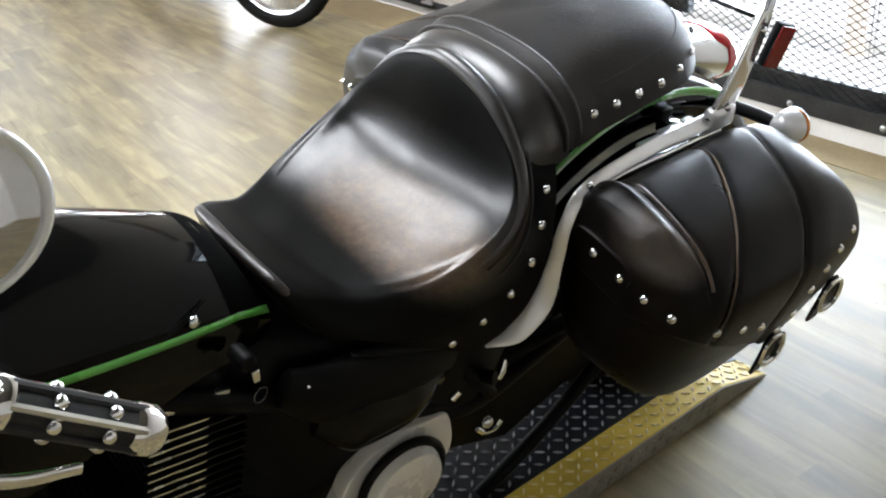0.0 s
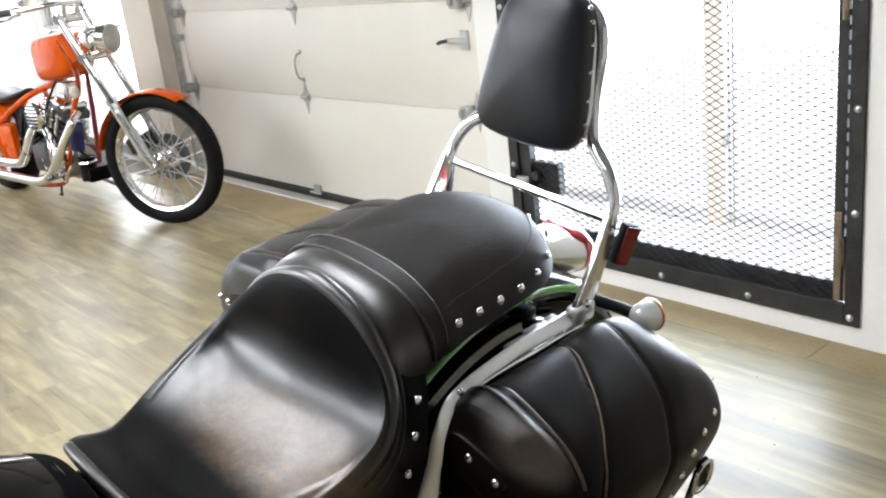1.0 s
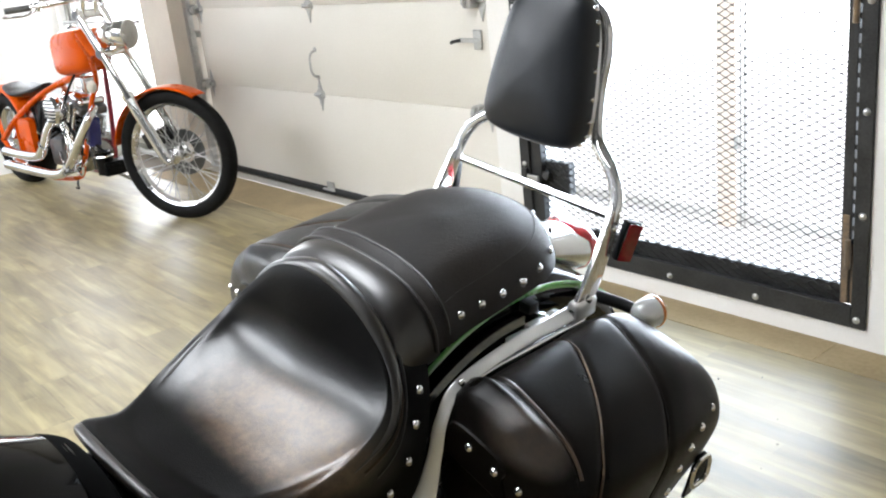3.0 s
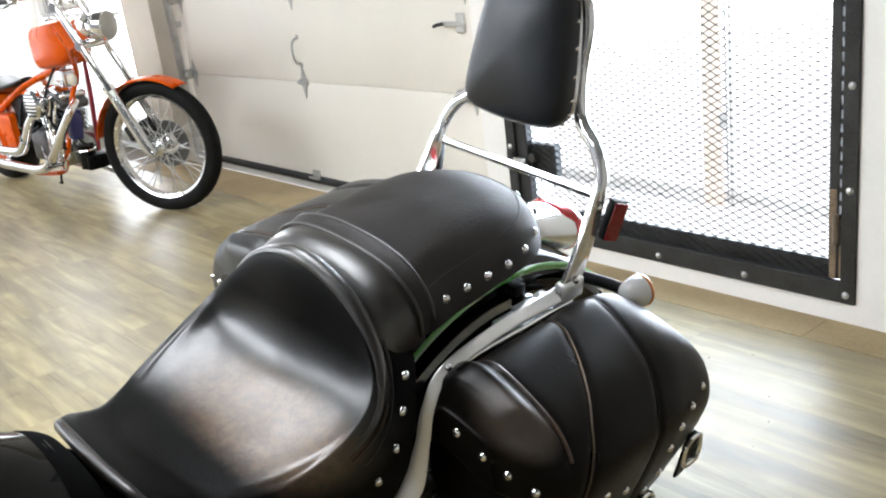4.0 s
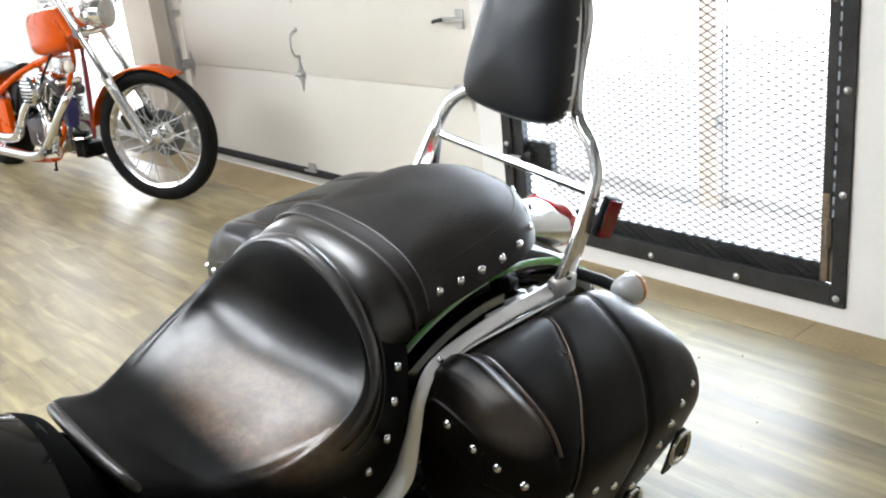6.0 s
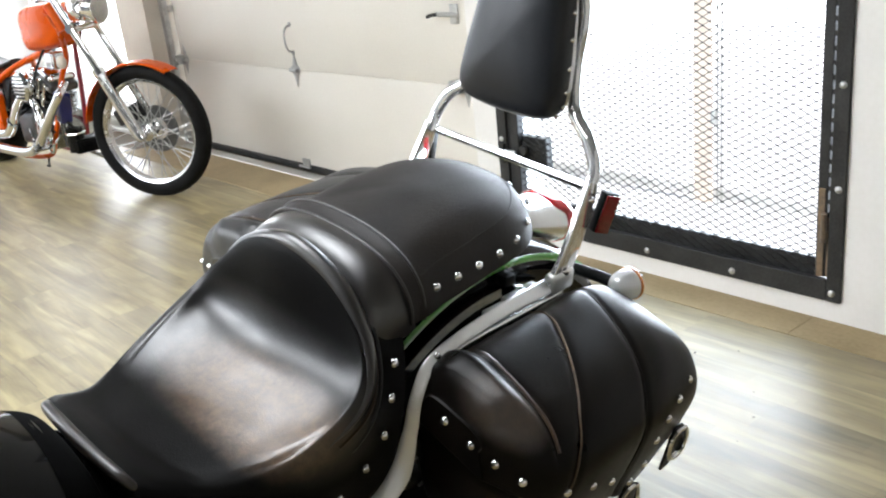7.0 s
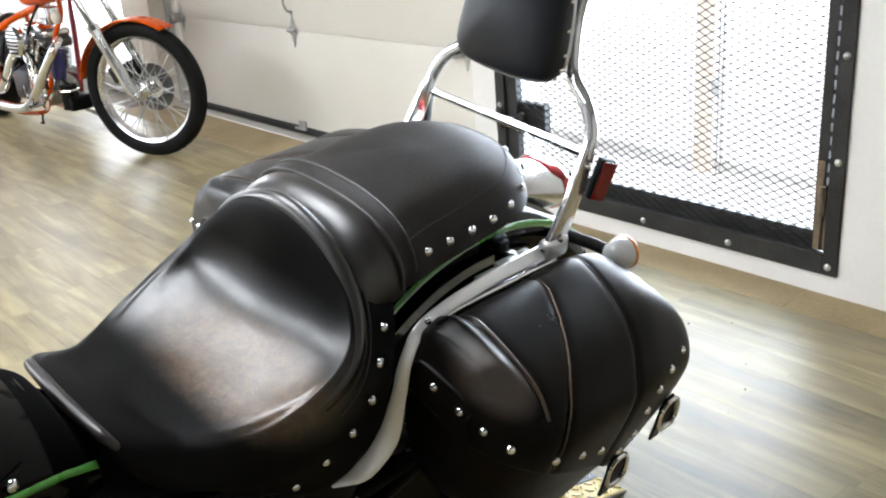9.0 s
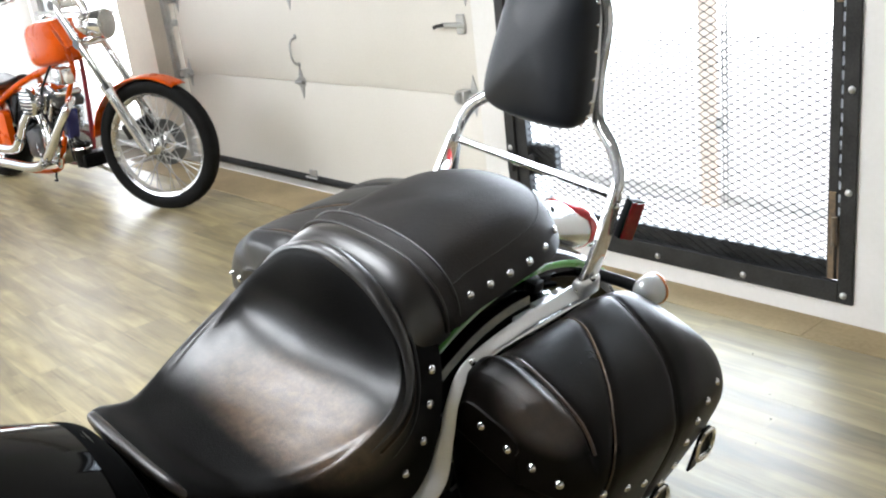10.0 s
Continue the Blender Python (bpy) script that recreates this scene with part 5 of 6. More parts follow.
def lozenges(x0, x1, y0, y1, step, side=0):
    """Raised treads in a basket pattern. side: on the upright flank at x = side instead."""
    co, fa = [], []
    nx, ny = int((x1 - x0) / step), int((y1 - y0) / step)
    for i in range(nx + 1):
        for j in range(ny + 1):
            cx, cy = x0 + (i + 0.5) * (x1 - x0) / (nx + 1), y0 + (j + 0.5) * step
            turn = radians(45) if (i + j) % 2 else radians(-45)
            base = len(co)
            for a, b, h in ((-0.46, 0, 0), (0, 0.13, 0), (0.46, 0, 0), (0, -0.13, 0), (-0.34, 0, 1), (0, 0.07, 1), (0.34, 0, 1), (0, -0.07, 1)):
                a, b = a * step * 0.92, b * step * 0.95
                dx, dy = a * math.cos(turn) - b * math.sin(turn), a * math.sin(turn) + b * math.cos(turn)
                y = cy + dy
                z = 0.05 if y < 1.695 else 0.05 - 0.046 * (y - 1.695) / 0.15
                if side:
                    co.append((side + math.copysign(h * 0.002, side), y, min(0.044, max(0.002, cx + dx))))
                else:
                    co.append((cx + dx, y, z + 0.0004 + h * 0.0030))
            k = base
            fa += [(k + 4, k + 5, k + 6, k + 7), (k, k + 1, k + 5, k + 4), (k + 1, k + 2, k + 6, k + 5), (k + 2, k + 3, k + 7, k + 6), (k + 3, k, k + 4, k + 7)]
    me = bpy.data.meshes.new("treads")
    me.from_pydata(co, [], fa)
    b = bmesh.new()
    b.from_mesh(me)
    bpy.data.meshes.remove(me)
    return b


tagged(part("treads", lozenges(-PE + 0.08, PE - 0.08, 0.2, 1.84, 0.0245), TREAD_WORN, deck, smooth=False), kind="stuff")
for e, (x0, x1) in zip(edges, ((PE - 0.072, PE - 0.006), (-PE + 0.006, -PE + 0.072))):
    tagged(part("treads", lozenges(x0, x1, 0.2, 1.84, 0.0235), TREAD_YELLOW, e, smooth=False), kind="stuff")
tagged(part("treads", lozenges(0.004, 0.044, 0.4, 1.68, 0.021, side=PE), PLATE_GREY, deck, smooth=False), kind="stuff")

# ---- overhead door ----
door = root("door_1", pose(-4.365, YD, 0), "cream sectional overhead door with steel hinges and a pull handle", "overhead door")
door["kind"] = "structure"
DX, DL = 1.505, 1.285
SECT = [0.035, 0.575, 1.055, 1.535, 2.015, 2.48]
panels = []
for z0, z1 in zip(SECT, SECT[1:]):
    panels.append(part("door_section", box(-DL, DX + 0.12, 0, 0.045, z0 + 0.0008, z1 - 0.0008, 0.003, 2), DOOR_PAINT, door))
    part("section_tongue", box(-DL, DX, 0.012, 0.04, z0 - 0.004, z0 + 0.004), DOOR_PAINT, door)
part("door_seal", box(-DL, DX, -0.004, 0.05, -0.004, 0.036, 0.006, 2), RUBBER, door, "black rubber bottom seal")


def door_hinge(x, z, parent):
    """A pressed steel hinge with pointed leaves over a section joint."""
    b = bmesh.new()
    out = [(0, 0.068), (0.010, 0.040), (0.017, 0.018), (0.030, 0.012), (0.030, -0.012), (0.017, -0.018), (0.010, -0.040), (0, -0.068), (-0.010, -0.040), (-0.017, -0.018), (-0.030, -0.012), (-0.030, 0.012), (-0.017, 0.018), (-0.010, 0.040)]
    grid_faces(b, [[(x + p[0] * k, y, z + p[1] * k) for p in out] for k, y in ((1.35, -0.0005), (1.35, -0.004), (1.1, -0.006))], closed_u=True)
    b.faces.new([v for v in b.verts][-14:])
    h = part("hinge", b, GALV, parent, "galvanised steel hinge", smooth=False)
    part("hinge_pin", tube([(x - 0.036, -0.014, z), (x + 0.036, -0.014, z)], 0.011, n=3, seg=12), GALV, h)
    for d in (0.035, -0.035):
        part("bolt", dome((x, -0.005, z + d), (0, -1, 0), 0.006, 0.005, 10), BOLT, h)
    return h


for z in SECT[1:5]:
    for x in (0.117, 1.518, -DL + 0.06):
        door_hinge(x, z, door)
    for x, s in ((-DL + 0.03, -1), (DX - 0.03, 1)):
        part("roller", turned([(0.008, -0.02), (0.022, -0.015), (0.022, 0.0), (0.008, 0.002)], axis_pose((x, -0.05, z), (s, 0, 0)), 16), GALV, door)
        part("roller_bracket", box(x - 0.025, x + 0.025, -0.055, -0.004, z - 0.03, z + 0.03, 0.004, 1), GALV, door)
handle = [(0.118, -0.004, 0.815), (0.118, -0.028, 0.805), (0.114, -0.040, 0.775), (0.114, -0.040, 0.715), (0.118, -0.028, 0.683), (0.118, -0.004, 0.673)]
pull = part("pull_handle", tube(handle, [0.007, 0.006, 0.0055, 0.0055, 0.006, 0.007], n=36, seg=10), GALV, door, "steel pull handle")
for z in (0.82, 0.668):
    part("handle_foot", turned([(0.014, 0), (0.013, 0.004), (0.006, 0.006)], axis_pose((0.118, -0.0005, z), (0, -1, 0)), 14), GALV, pull)
# slide latch near the door's edge
latch = part("slide_latch", box(1.455, 1.505, -0.014, -0.0005, 0.845, 0.93, 0.004, 1), GALV, door, "steel slide latch")
part("latch_bar", box(1.37, 1.52, -0.026, -0.0145, 0.876, 0.896, 0.003, 1), GALV, latch)
part("latch_knob", tube([(1.385, -0.026, 0.886), (1.365, -0.045, 0.884), (1.345, -0.048, 0.878)], 0.008, n=10), RUBBER, latch)
part("bottom_bracket", box(0.055, 0.125, -0.012, -0.0005, 0.030, 0.070, 0.003, 1), GALV, door)
part("bottom_bracket", box(0.035, 0.145, -0.030, -0.0125, 0.022, 0.034, 0.003, 1), GALV, door)
# vertical tracks
for x in (-DL - 0.012,):
    tr = part("track", box(x - 0.022, x + 0.022, -0.075, -0.070, 0.02, 2.6, 0.001, 1), GALV, door, "galvanised vertical track")
    part("track_flange", box(x - 0.025, x - 0.021, -0.070, -0.040, 0.02, 2.6), GALV, tr)
    part("track_flange", box(x + 0.021, x + 0.025, -0.070, -0.040, 0.02, 2.6), GALV, tr)
    for z in (0.3, 0.9, 1.5, 2.1):
        part("track_clip", box(x - 0.03, x + 0.03, -0.040, -0.002, z - 0.02, z + 0.02, 0.003, 1), GALV, tr)
structure("threshold", box(-5.9, -2.66, 3.085, 3.165, -0.004, 0.006, 0.002, 1), ALU, "worn aluminium threshold strip", "threshold")

# ---- steel gate ----
gate = root("door_2", pose(0, YG, 0), "dark steel security gate of expanded metal mesh, bolted to the wall", "gate")
gate["kind"] = "structure"
for n_, b in (("gate_bar", box(-1.092, -1.047, -0.012, 0.0, 0.068, 2.28, 0.0015, 1)), ("gate_bar", box(-2.490, -2.440, -0.012, 0.0, 0.068, 2.28, 0.0015, 1)), ("gate_bar", box(-2.439, -1.093, -0.012, 0.006, 0.068, 0.136, 0.0015, 1)), ("gate_bar", box(-2.439, -1.093, -0.012, 0.0, 2.2, 2.28, 0.0015, 1))):
    part(n_, b, GATE_STEEL, gate, "dark flat steel frame bar", smooth=False)
for x0, x1 in ((-1.137, -1.105), (-2.446, -2.386)):
    part("gate_leaf_bar", box(x0, x1, 0.001, 0.036, 0.138, 2.2, 0.002, 1), GATE_STEEL, gate, smooth=False)
part("gate_leaf_bar", box(-2.385, -1.138, 0.002, 0.036, 2.15, 2.19, 0.002, 1), GATE_STEEL, gate, smooth=False)
part("gate_leaf_bar", box(-2.385, -1.138, 0.0225, 0.042, 0.113, 0.189, 0.002, 1), GATE_STEEL, gate, smooth=False)
part("rust_patch_bar", box(-1.131, -1.111, -0.0035, 0.0005, 0.140, 0.42, 0.001, 1), RUST, gate, "rusty lower hinge strip", smooth=False)
# ladder of small webs that leaves slots of light beside the leaf
own = bmesh.new()
for k in range(46):
    box(-1.106, -1.091, 0.004, 0.010, 0.33 + k * 0.041, 0.345 + k * 0.041, bm=own)
part("slotted_strip", own, GATE_STEEL, gate, smooth=False)
part("rust_patch_bar", box(-1.106, -1.094, 0.003, 0.010, 0.138, 0.33, 0.001, 1), RUST, gate, smooth=False)
# plates of the two leaf hinges
for z in (0.30, 1.02, 1.74):
    part("gate_hinge", tube([(-1.108, -0.012, z - 0.045), (-1.108, -0.012, z + 0.045)], 0.009, n=4, seg=12), RUST, gate, "rusty barrel hinge")
for x, z in [(-1.074, 0.096)] + [(-1.067, z) for z in (0.425, 0.731, 1.036, 1.342, 1.648, 1.953)] + [(x, 0.093) for x in (-1.416, -1.760, -2.10, -2.455)] + [(-2.467, z) for z in (0.424, 0.73, 1.04, 1.35, 1.66, 1.97)]:
    part("bolt", dome((x, -0.012, z), (0, -1, 0), 0.0115, 0.008, 14), BOLT, gate, "galvanised bolt head")
# lock box
lock = part("lock_box", box(-2.430, -2.258, 0.0225, 0.060, 0.312, 0.438, 0.004, 1), GATE_STEEL, gate, "dark steel lock box", smooth=False)
part("lock_cylinder", turned([(0.02, 0), (0.02, 0.012), (0.016, 0.016)], axis_pose((-2.36, 0.008, 0.385), (0, -1, 0)), 18), GATE_STEEL, lock)
part("lock_latch", box(-2.452, -2.385, -0.026, -0.0125, 0.355, 0.385, 0.003, 1), BOLT, lock)
part("lock_latch", box(-2.475, -2.445, -0.030, -0.0125, 0.33, 0.41, 0.003, 1), GATE_STEEL, lock)
part("gate_hasp", box(-2.47, -2.405, -0.024, -0.0125, 1.06, 1.20, 0.004, 1), GATE_STEEL, gate)


def expanded_mesh(x0, x1, z0, z1, lw, sw, t):
    """Zigzag strands that meet in a diamond pattern."""
    co, fa = [], []
    nz, nx = int((z1 - z0) / sw), int((x1 - x0) / (lw / 2))
    for k in range(nz):
        zc = z0 + (k + 0.5) * sw
        prev = None
        for i in range(nx + 1):
            xc = x0 + i * (x1 - x0) / nx
            z = zc + (sw / 2 - t * 0.3) * (1 if (i + k) % 2 else -1)
            for x in (xc - lw * 0.065, xc + lw * 0.065):
                b = len(co)
                co += [(x, -t * 0.8, z), (x, 0, z + t / 2), (x, t * 0.8, z), (x, 0, z - t / 2)]
                if prev is not None:
                    for a in range(4):
                        c = (a + 1) % 4
                        fa.append((prev + a, prev + c, b + c, b + a))
                prev = b
    me = bpy.data.meshes.new("strands")
    me.from_pydata(co, [], fa)
    b = bmesh.new()
    b.from_mesh(me)
    bpy.data.meshes.remove(me)
    bmesh.ops.transform(b, matrix=pose(0, 0.018, 0), verts=b.verts)
    return b


tagged(part("mesh_strands", expanded_mesh(-2.386, -1.137, 0.130, 2.17, 0.048, 0.0132, 0.0039), MESH_STEEL, gate, "expanded steel mesh", smooth=False), kind="stuff")

# ---- outside the gate ----
post = root("gate_post", pose(-2.140, 3.95, -0.03), "pale timber post standing outside the gate", "post")
part("post_shaft", box(-0.040, 0.046, -0.045, -0.020, 0, 2.8, 0.006, 2), TIMBER, post)
part("steel_strip", box(0.066, 0.072, -0.03, -0.02, 0, 2.8, 0.001, 1), GALV, post)
part("steel_strip", box(0.086, 0.094, -0.03, -0.02, 0, 2.8, 0.001, 1), GALV, post)
part("strike_plate", box(0.050, 0.075, -0.052, -0.0305, 0.36, 0.42, 0.002, 1), GALV, post)
structure("kerb", box(-6, 4, 3.98, 4.10, -0.03, 0.02, 0.008, 2), CONCRETE, "low concrete sill outside the gate")

# ---- glazed door in the corner ----
gd = root("door_3", pose(-7.015, YG + 0.05, 0), "glazed door in a grey aluminium frame, bright outside", "glazed door")
gd["kind"] = "structure"
for x0, x1, z0, z1 in ((-0.865, -0.815, 0, 2.15), (0.815, 0.865, 0, 2.15), (-0.815, 0.815, 2.10, 2.15), (-0.815, 0.815, 0.0, 0.03)):
    part("door_frame", box(x0, x1, 0, 0.08, z0, z1, 0.003, 1), GALV, gd, smooth=False)
for x0, x1, z0, z1 in ((-0.81, -0.76, 0.035, 2.09), (0.76, 0.81, 0.035, 2.09), (-0.76, 0.76, 2.02, 2.09), (-0.76, 0.76, 0.035, 0.12)):
    part("leaf_frame", box(x0, x1, 0.015, 0.06, z0, z1, 0.003, 1), GALV, gd, smooth=False)
part("push_bar", tube([(-0.78, -0.05, 1.0), (0.78, -0.05, 1.0)], 0.014, n=4), GALV, gd)
GLASS = bpy.data.materials.new("window_glass")
GLASS.use_nodes = True
gn = GLASS.node_tree.nodes["Principled BSDF"]
gn.inputs["Transmission Weight"].default_value, gn.inputs["Roughness"].default_value, gn.inputs["IOR"].default_value = 1.0, 0.0, 1.45
pane = part("pane", box(-0.76, 0.76, 0.034, 0.040, 0.12, 2.02), GLASS, gd, smooth=False)
pane.visible_shadow = False

# ---- ceiling lamps ----


def ceiling_lamp(x, y, material, label):
    lamp = root("ceiling_lamp", pose(x, y, H), label, "ceiling lamp", "ceiling lamps")
    part("lamp_housing", box(-0.76, 0.76, -0.32, 0.32, -0.06, 0.0, 0.006, 1), WALL, lamp)
    part("diffuser", box(-0.74, 0.74, -0.30, 0.30, -0.085, -0.061, 0.008, 2), material, lamp)
    return lamp


warm = ceiling_lamp(-1.7, 0.4, TUBE_LIGHT, "wide warm white fluorescent ceiling lamp, switched on")
for x, y in ((-1.7, 1.1), (-3.3, -1.4), (-4.9, -1.4), (-6.5, -1.4), (-3.3, -2.15), (-4.9, -2.15), (-6.5, -2.15), (-1.7, -2.9), (-3.3, -2.9), (-4.9, -2.9), (-6.5, -2.9)):
    copy_thing(warm, pose(x, y, H))
cool = ceiling_lamp(-4.9, -3.9, COOL_LIGHT, "wide cool white fluorescent ceiling lamp, switched on")
copy_thing(cool, pose(-6.5, -3.9, H))

# ---- the orange chopper; its own axes: x forward, y left, z up ----
CHOP = pose(-6.66, 2.235, 0, 0, 0, 6.6)
chop = root("chopper", CHOP, "orange custom chopper motorcycle with chrome engine and long raked fork", "motorcycle")
FW = pose(2.06, 0, 0, 0, 0, 24)
wheel = FW @ pose(0, 0, 0.355, 90, 0, 0)
fwheel = part("front_wheel", turned([(0.011, -0.11), (0.011, 0.11)], wheel, 12), CHROME_DULL, chop, "tall laced front wheel")
spoke_wheel(fwheel, wheel, 0.360, 0.041, 1.05, 0.284, 0.045, 0.045, 40)
part("brake_disc", turned([(0.06, -0.062), (0.128, -0.062), (0.128, -0.067), (0.06, -0.067), (0.06, -0.062)], wheel, 48, caps=False), DARK_STEEL, fwheel, "dull steel brake disc")


def fork_point(x, y, z):
    return tuple(FW @ Vector((x, y, z)))


for s in (1, -1):
    slider = part("fork_slider", tube([fork_point(0.01, s * 0.095, 0.33), fork_point(-0.03, s * 0.095, 0.39), fork_point(-0.178, s * 0.095, 0.70)], [0.026, 0.030, 0.030], n=12, seg=16), CHROME_DULL, chop, "polished fork slider")
    part("fork_tube", tube([fork_point(-0.173, s * 0.095, 0.69), fork_point(-0.405, s * 0.095, 1.165)], 0.0205, n=8, seg=16), CHROME, chop, "chrome fork tube")
    part("fork_cap", tube([fork_point(-0.170, s * 0.095, 0.682), fork_point(-0.184, s * 0.095, 0.712)], 0.034, n=4, seg=16), CHROME, slider)
for zz, xx in ((1.135, -0.39), (0.93, -0.29)):
    part("triple_clamp", tube([fork_point(xx, 0.12, zz), fork_point(xx - 0.02, 0, zz), fork_point(xx, -0.12, zz)], 0.026, n=14, seg=12, flat=0.7), CHROME, chop)
part("steering_neck", tube([fork_point(-0.42, 0, 0.91), fork_point(-0.49, 0, 1.05)], 0.026, n=6, seg=16), ORANGE, chop)
# headlamp
hm = Matrix.Translation(fork_point(-0.20, 0, 1.015)) @ axis_pose((0, 0, 0), FW.to_3x3() @ Vector((1, 0, -0.06))) @ Matrix.Scale(1.12, 4)
head = part("headlamp", turned([(0.004, -0.16), (0.03, -0.14), (0.055, -0.09), (0.068, -0.02), (0.072, 0.03), (0.068, 0.035)], hm, 32), CHROME, chop, "chrome bullet headlamp")
part("headlamp_lens", turned([(0.067, 0.034), (0.05, 0.045), (0.0005, 0.05)], hm, 32), LAMP_GLASS, head)
part("headlamp_mount", tube([fork_point(-0.22, 0, 0.955), fork_point(-0.33, 0, 0.93)], 0.016, n=5), CHROME, head)
# handlebar with grips
hbar = [(-0.64, -0.31, 1.195), (-0.53, -0.23, 1.20), (-0.40, -0.11, 1.215), (-0.37, 0, 1.215), (-0.40, 0.11, 1.215), (-0.53, 0.23, 1.20), (-0.64, 0.31, 1.195)]
hbo = part("handlebar", tube([fork_point(*p) for p in hbar], 0.0125, n=60), CHROME, chop)
for s in (1, -1):
    part("grip", tube([fork_point(-0.65, s * 0.318, 1.195), fork_point(-0.55, s * 0.246, 1.20)], 0.017, n=6, seg=14), DARK_STEEL, hbo)
    part("riser", tube([fork_point(-0.400, s * 0.05, 1.13), fork_point(-0.374, s * 0.05, 1.215)], 0.015, n=5), CHROME, hbo)
    part("lever", tube([fork_point(-0.50, s * 0.25, 1.19), fork_point(-0.54, s * 0.31, 1.165), fork_point(-0.63, s * 0.36, 1.165)], 0.006, n=14), CHROME, hbo)
    part("control_housing", tube([fork_point(-0.50, s * 0.225, 1.202), fork_point(-0.535, s * 0.252, 1.202)], 0.026, n=5), CHROME, hbo)
part("master_cylinder", box(-0.03, 0.03, -0.02, 0.02, 0, 0.045, 0.006, 2, m=FW @ pose(-0.49, -0.215, 1.222)), CHROME_DULL, hbo)
part("cable", tube([fork_point(-0.48, 0.20, 1.20), fork_point(-0.36, 0.12, 1.08), fork_point(-0.38, 0.08, 0.90), (1.30, 0.08, 0.75)], 0.005, n=30), BLACK_PLASTIC, hbo)
# front fender
own = bmesh.new()
rows = []
for a in np.linspace(radians(58), radians(170), 40):
    row = []
    for t in np.linspace(0, math.pi, 13):
        r = 0.367 + 0.012 * max(math.sin(t), 0) ** 0.6
        row.append(FW @ Vector((r * math.cos(a), 0.062 * math.copysign(abs(math.cos(t)) ** 0.55, math.cos(t)), 0.355 + r * math.sin(a))))
    rows.append(row)
grid_faces(own, rows)
thicken(part("front_fender", own, ORANGE, chop, "orange front fender"), 0.003)
for s in (1, -1):
    part("fender_stay", tube([fork_point(-0.04, s * 0.07, 0.40), fork_point(-0.16, s * 0.066, 0.655)], 0.007, n=5), CHROME, chop)

# tank: a tall narrow teardrop
tl = []
for x, hw, z0, z1 in ((0.967, 0.06, 0.825, 0.95), (0.976, 0.098, 0.785, 1.0), (1.01, 0.115, 0.772, 1.025), (1.10, 0.122, 0.775, 1.042), (1.20, 0.124, 0.785, 1.05), (1.29, 0.114, 0.80, 1.05), (1.36, 0.088, 0.83, 1.035), (1.40, 0.04, 0.88, 0.995)):
    tl.append([(x, hw * math.copysign(abs(math.cos(t)) ** 0.5, math.cos(t)), (z0 + z1) / 2 + (z1 - z0) / 2 * math.copysign(abs(math.sin(t)) ** 0.5, math.sin(t))) for t in np.linspace(0, 2 * np.pi, 28, endpoint=False)])
own = bmesh.new()
cols = [spline([l[j] for l in tl], 26) for j in range(28)]
vs = grid_faces(own, [[tuple(cols[j][i]) for j in range(28)] for i in range(26)], closed_u=True)
own.faces.new(vs[0])
own.faces.new(vs[-1])
ctank = part("fuel_tank", own, ORANGE, chop, "glossy orange teardrop fuel tank")
part("filler_cap", turned([(0.03, 0), (0.03, 0.012), (0.022, 0.018), (0.001, 0.02)], Matrix.Translation((1.15, -0.03, 1.048)), 24), CHROME, ctank)

# frame
fr = part("frame", tube([fork_point(-0.50, 0, 1.02), (1.25, 0, 0.86), (0.95, 0, 0.755), (0.72, 0, 0.70)], 0.022, n=24, seg=14), ORANGE, chop, "orange tubular frame")
for s in (1, -1):
    part("frame_rail", tube([(0.76, 0.01 * s, 0.71), (0.60, 0.09 * s, 0.635), (0.30, 0.14 * s, 0.49), (0.0, 0.15 * s, 0.33)], 0.019, n=30, seg=12), ORANGE, fr)
front_rail = {-1: [(1.395, -0.06, 0.752), (1.31, -0.08, 0.62), (1.207, -0.10, 0.413), (1.09, -0.105, 0.25), (0.98, -0.115, 0.145)], 1: [(1.27, 0.06, 0.90), (1.215, 0.09, 0.80), (1.155, 0.10, 0.52), (1.085, 0.10, 0.22), (1.0, 0.11, 0.13)]}
for s in (1, -1):
    pts = [fork_point(-0.44, 0.02 * s, 0.95)] + front_rail[s] + [(0.5, 0.13 * s, 0.12), (0.2, 0.15 * s, 0.20), (0.0, 0.15 * s, 0.33)]
    # left rail is coloured maroon, as the orange looks shaded and backlit
    part("frame_rail", tube(pts, 0.0145, n=60, seg=12), ORANGE if s < 0 else ORANGE_BACKLIT, fr)
# rear wheel and fender
rm = pose(0, 0, 0.325, 90, 0, 0)
rw = part("rear_wheel", turned([(0.011, -0.15), (0.011, 0.15)], rm, 12), CHROME_DULL, chop, "fat rear wheel")
spoke_wheel(rw, rm, 0.325, 0.06, 1.65, 0.205, 0.06, 0.07, 28, 64)
own = bmesh.new()
rows = []
for a in np.linspace(radians(18), radians(165), 36):
    rows.append([((0.335 + 0.035 * max(math.sin(t), 0) ** 0.6) * math.cos(a), 0.118 * math.copysign(abs(math.cos(t)) ** 0.5, math.cos(t)), 0.325 + (0.335 + 0.035 * max(math.sin(t), 0) ** 0.6) * math.sin(a)) for t in np.linspace(0, math.pi, 15)])
grid_faces(own, rows)
thicken(part("rear_fender", own, ORANGE, chop, "orange rear fender"), 0.003)
for s in (1, -1):
    part("fender_strut", tube([(0.0, 0.14 * s, 0.33), (-0.05, 0.135 * s, 0.52), (-0.10, 0.12 * s, 0.62)], 0.013, n=14), ORANGE, chop)
